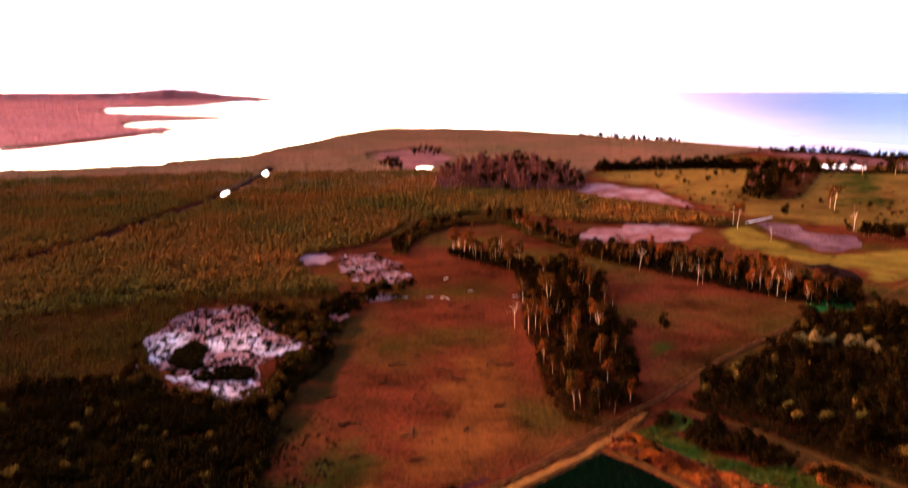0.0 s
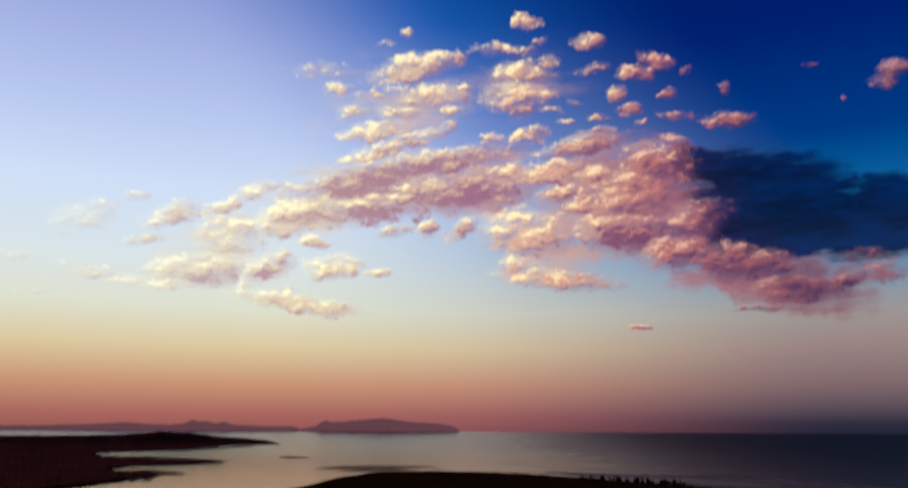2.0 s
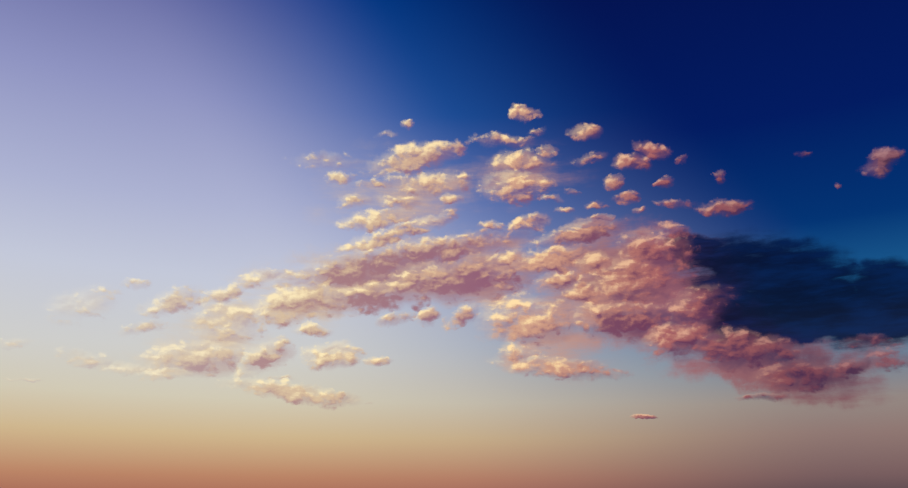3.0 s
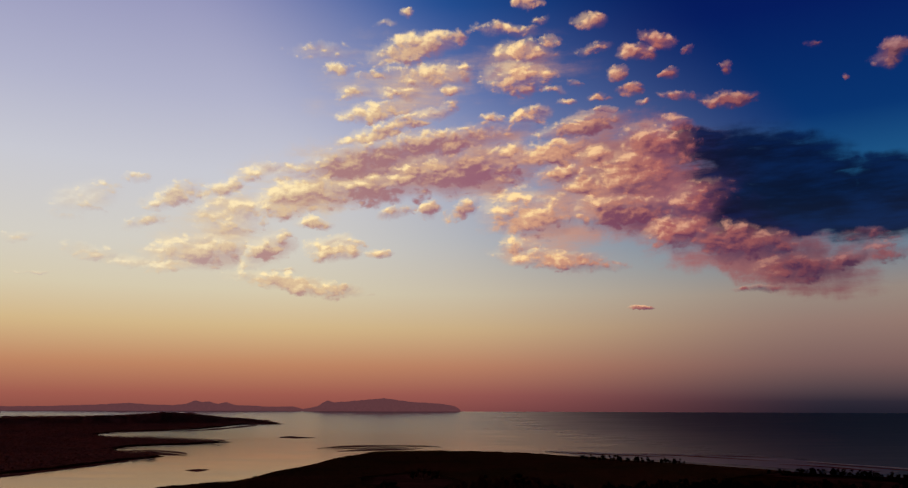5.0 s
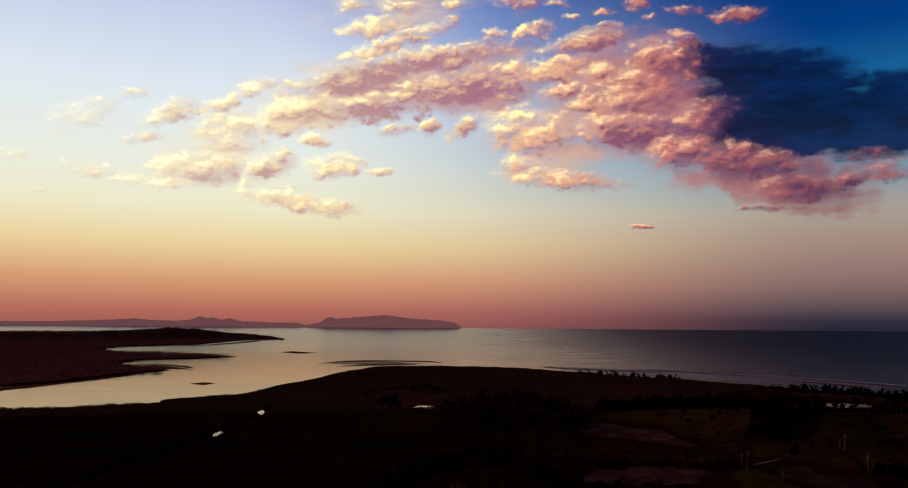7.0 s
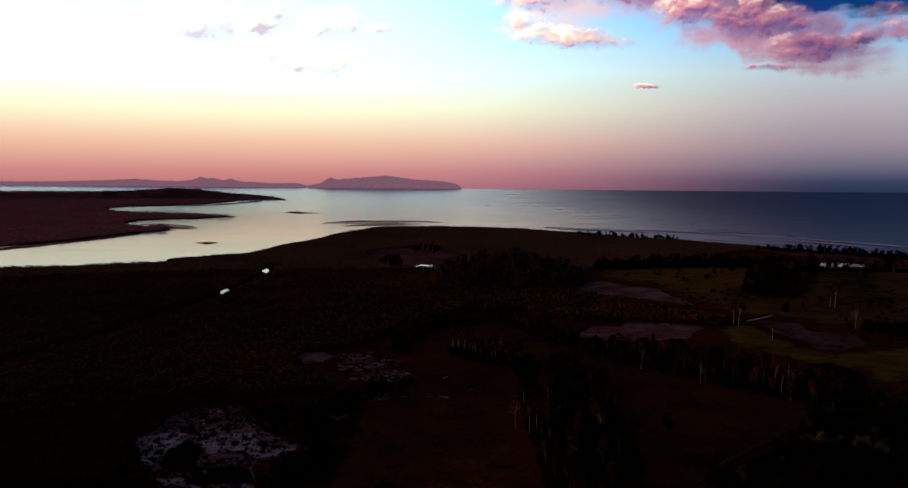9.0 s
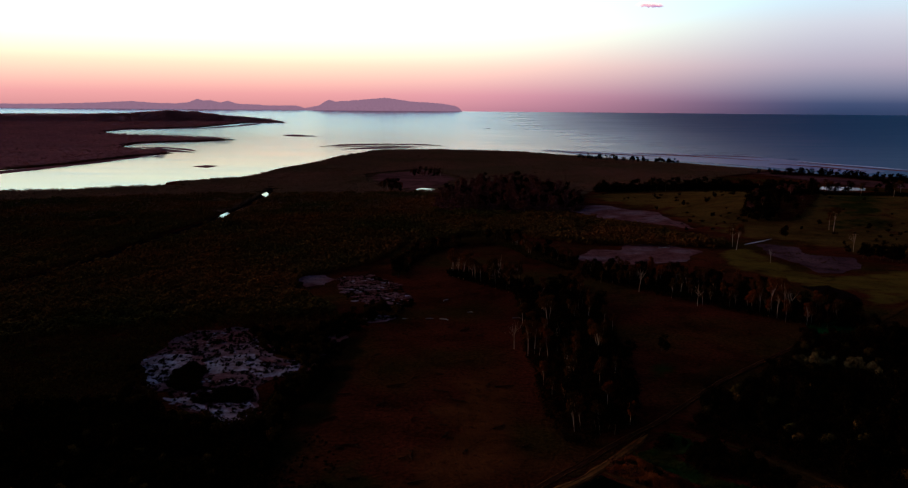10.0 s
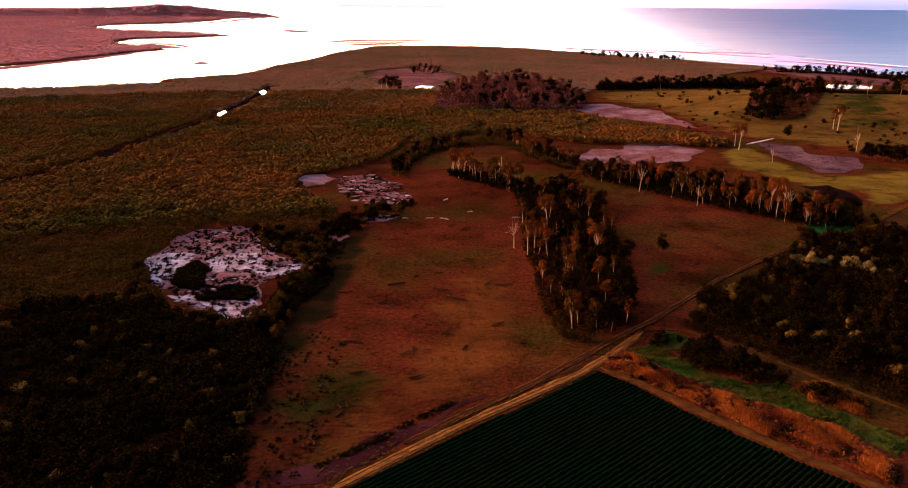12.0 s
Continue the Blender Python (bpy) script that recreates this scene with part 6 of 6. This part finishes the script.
# ---- crop field, reeds ----
def crop_rows():
    along = np.array(ROW_WAY)
    across = np.array((along[1], -along[0]))
    o = np.array(FIELD[0], float)
    field = np.asarray(FIELD, float)
    s_all = (field - o) @ across
    local = np.random.default_rng(5)
    profile = ((-0.55, 0.0), (-0.36, 0.26), (0.0, 0.38), (0.36, 0.26), (0.55, 0.0))
    for s in np.arange(s_all.min() + 0.6, s_all.max(), 1.35):
        ts = np.arange(-260, 260, 0.7)
        p = o + across * s + along * ts[:, None]
        p = p[inside(field, p[:, 0], p[:, 1])]
        n = len(p)
        if n < 3:
            continue
        size = 0.75 + 0.5 * local.random(n)
        rows_ = [np.column_stack([p + across * (u * size + local.normal(size=n) * 0.06)[:, None], h * size * (0.8 + 0.4 * local.random(n)) + 0.02]) for u, h in profile]
        a = np.arange(n - 1)[:, None] * 5 + np.arange(4)[None]
        part("crop_row", mesh_of("crop_row", np.stack(rows_, 1).reshape(-1, 3), np.stack([a, a + 1, a + 6, a + 5], -1).reshape(-1, 4), M_CROP), crop_bed)


crop_bed = patch("crop_field", FIELD, M_SOIL, .05, "dark tilled field with straight rows of low green crop", "field", step=6, wander=.5, seed=80)
crop_rows()


def reeds(poly, count, tall, mat, label, seed, gaps=0.0):
    local = np.random.default_rng(seed)
    poly = np.asarray(poly, float)
    lo, hi = poly.min(0), poly.max(0)
    p = lo + (hi - lo) * local.random((count * 6, 2))
    p = p[inside(poly, p[:, 0], p[:, 1])][:count]
    if gaps:
        thick = np.array([noise.noise((x / 5, y / 5, seed + 3)) + 0.5 * noise.noise((x / 1.6, y / 1.6, seed)) for x, y in p])
        p = p[thick > gaps]
    n = len(p)
    a = local.random(n) * 6.28
    w = (0.025 + 0.035 * local.random(n)) * min(1.0, tall)
    big = np.array([noise.noise((x / 6, y / 6, seed)) for x, y in p])
    h = tall * (0.55 + 0.5 * local.random(n) + 0.7 * big).clip(0.15) * (edge_distance(poly, p[:, 0], p[:, 1]) / 2.2).clip(0.3, 1.0)
    side = np.stack([np.cos(a) * w, np.sin(a) * w, 0 * a], -1)
    tip = np.stack([local.normal(size=n) * .3, local.normal(size=n) * .3, h], -1)
    base = np.column_stack([p, np.zeros(n)])
    v = np.stack([base - side, base + side, base + tip * .7 + side * 1.5, base + tip - side * .3], 1)
    v, f = quads(v)
    return tagged(part("reed_bed", mesh_of("reed_bed", v, f, mat)), label, "reeds", kind="stuff")


reeds(REEDS, 70000, 1.7, M_REED, "tall orange dry reeds along the crop field", 51, -0.22)
reeds(REEDS_B, 12000, 1.7, M_REED, "clump of tall orange dry reeds", 52, -0.15)
reeds(VERGE, 20000, 0.6, M_GREEN, "rough green grass tufts on the verge", 53)
reeds(PADDOCK, 42000, 0.36, M_TUFT, "short dry grass tufts across the paddock", 54)


# ---- fallen timber ----
def fallen(x, y, long, turn, pale):
    """A fallen trunk with a few broken limbs."""
    local = np.random.default_rng(int(abs(x) * 10 + abs(y)))
    r = 0.16 + 0.02 * long
    z = float(relief(x, y))
    path = [(-long / 2, 0, r), (-long * .15, local.normal() * .05 * long, r * 1.3), (long * .2, local.normal() * .06 * long, r * 1.1), (long / 2, local.normal() * .08 * long, r * .8)]
    pieces = [tube(path, [r, r * .9, r * .7, r * .35], 6)]
    for k in range(3):
        s = np.array(path[1 + k % 2]) + np.array((local.normal() * .5, 0, 0))
        e = s + np.array((local.normal() * .15 * long, (1 if k % 2 else -1) * (.12 + .2 * local.random()) * long, .25 * r))
        pieces.append(tube([s, (s + e) / 2 + np.array((0.2, 0, .2)), e], [r * .5, r * .4, r * .15], 5))
    ob = part("fallen_branch", mesh_of("fallen_branch", *join(pieces), M_PALELOG if pale else M_LOG), m=pose(x, y, z, 0, 0, turn))
    return tagged(ob, "bleached fallen trunk lying on dry grass" if pale else "dark fallen branch lying on dry grass", "fallen branch", "fallen timber in the paddock")


fallen(-4.0, 418.8, 5, 60, True)
fallen(-11.4, 379.9, 4, 10, True)
fallen(-4.1, 379.1, 5, -20, True)
fallen(8.5, 393.2, 3, 5, True)
fallen(-23.2, 379.5, 3, 0, True)
fallen(-37.0, 377.9, 4, 0, True)
fallen(31.7, 382.6, 6, 5, True)
fallen(155.9, 591.8, 9, 5, True)
fallen(169.2, 346.9, 6, 20, True)
fallen(-20.8, 284.1, 7, 30, False)
fallen(1.8, 269.3, 9, -35, False)
fallen(-4.5, 278.2, 6, -30, False)
fallen(19.0, 283.9, 7, 5, False)
fallen(-24.6, 265.7, 5, 60, False)
fallen(-37.8, 274.3, 6, 5, False)
fallen(-9.7, 206.5, 5, 30, False)
fallen(14.9, 245.4, 5, 40, False)
fallen(-39.7, 251.7, 5, 30, False)
fallen(12.4, 352.0, 4, 20, False)
fallen(4.7, 361.6, 7, 70, False)
fallen(-0.7, 366.5, 5, 50, False)
fallen(22.2, 231.4, 4, 50, False)
fallen(-13.9, 222.0, 4, 40, False)
fallen(-30.4, 230.2, 5, 10, False)
fallen(-26.7, 208.7, 3.9, 31, False)
fallen(-33.5, 174.7, 4.2, 86, False)
fallen(-2.1, 239.1, 4.5, 67, False)
fallen(-5.4, 297.3, 3.6, 170, False)
fallen(-35.6, 200.1, 3, 89, False)
fallen(4.1, 226.6, 2.5, 40, False)
fallen(-12.0, 222.5, 4.3, 105, False)
fallen(9.5, 274.2, 3, 122, False)
fallen(-29.5, 230.1, 3.6, 139, False)
fallen(-14.1, 293.4, 2.6, 31, False)
fallen(13.0, 286.0, 4.2, 69, False)
fallen(-38.4, 190.3, 4.2, 97, False)
fallen(-35.2, 180.5, 2.6, 63, False)
fallen(4.0, 226.7, 4.2, 71, False)
fallen(1.9, 264.7, 1.8, 71, False)
fallen(-30.0, 174.2, 2.2, 14, False)
fallen(-28.7, 184.4, 2.2, 91, False)
fallen(3.2, 330.5, 3.1, 127, False)
fallen(-0.7, 324.7, 2.6, 90, False)
fallen(-7.6, 258.2, 3.2, 111, False)
fallen(-26.1, 332.3, 1.7, 69, False)
fallen(-34.3, 229.1, 3.5, 88, False)
fallen(-12.3, 226.2, 4.3, 106, False)
fallen(-31.1, 322.0, 3.6, 58, False)
fallen(-29.2, 188.4, 2.6, 133, False)
fallen(-23.8, 295.3, 2.4, 75, False)
fallen(-32.9, 170.9, 4, 114, False)
fallen(-21.5, 352.5, 3, 162, False)
fallen(-12.4, 252.1, 4, 61, False)
fallen(-27.2, 189.4, 3.1, 113, False)
fallen(-34.3, 228.4, 4.2, 175, False)
fallen(-34.5, 179.0, 3.4, 139, False)
fallen(9.1, 333.8, 1.8, 169, False)
fallen(12.3, 280.8, 2.2, 96, False)
fallen(-25.9, 179.3, 3.6, 150, False)
fallen(-3.1, 246.6, 2.7, 167, False)
fallen(-32.3, 186.1, 3.9, 12, False)
fallen(-34.7, 169.0, 2.5, 116, False)
fallen(-28.4, 184.9, 4.2, 75, False)
fallen(-20.8, 261.3, 2.3, 86, False)
fallen(-22.2, 188.3, 3.4, 141, False)
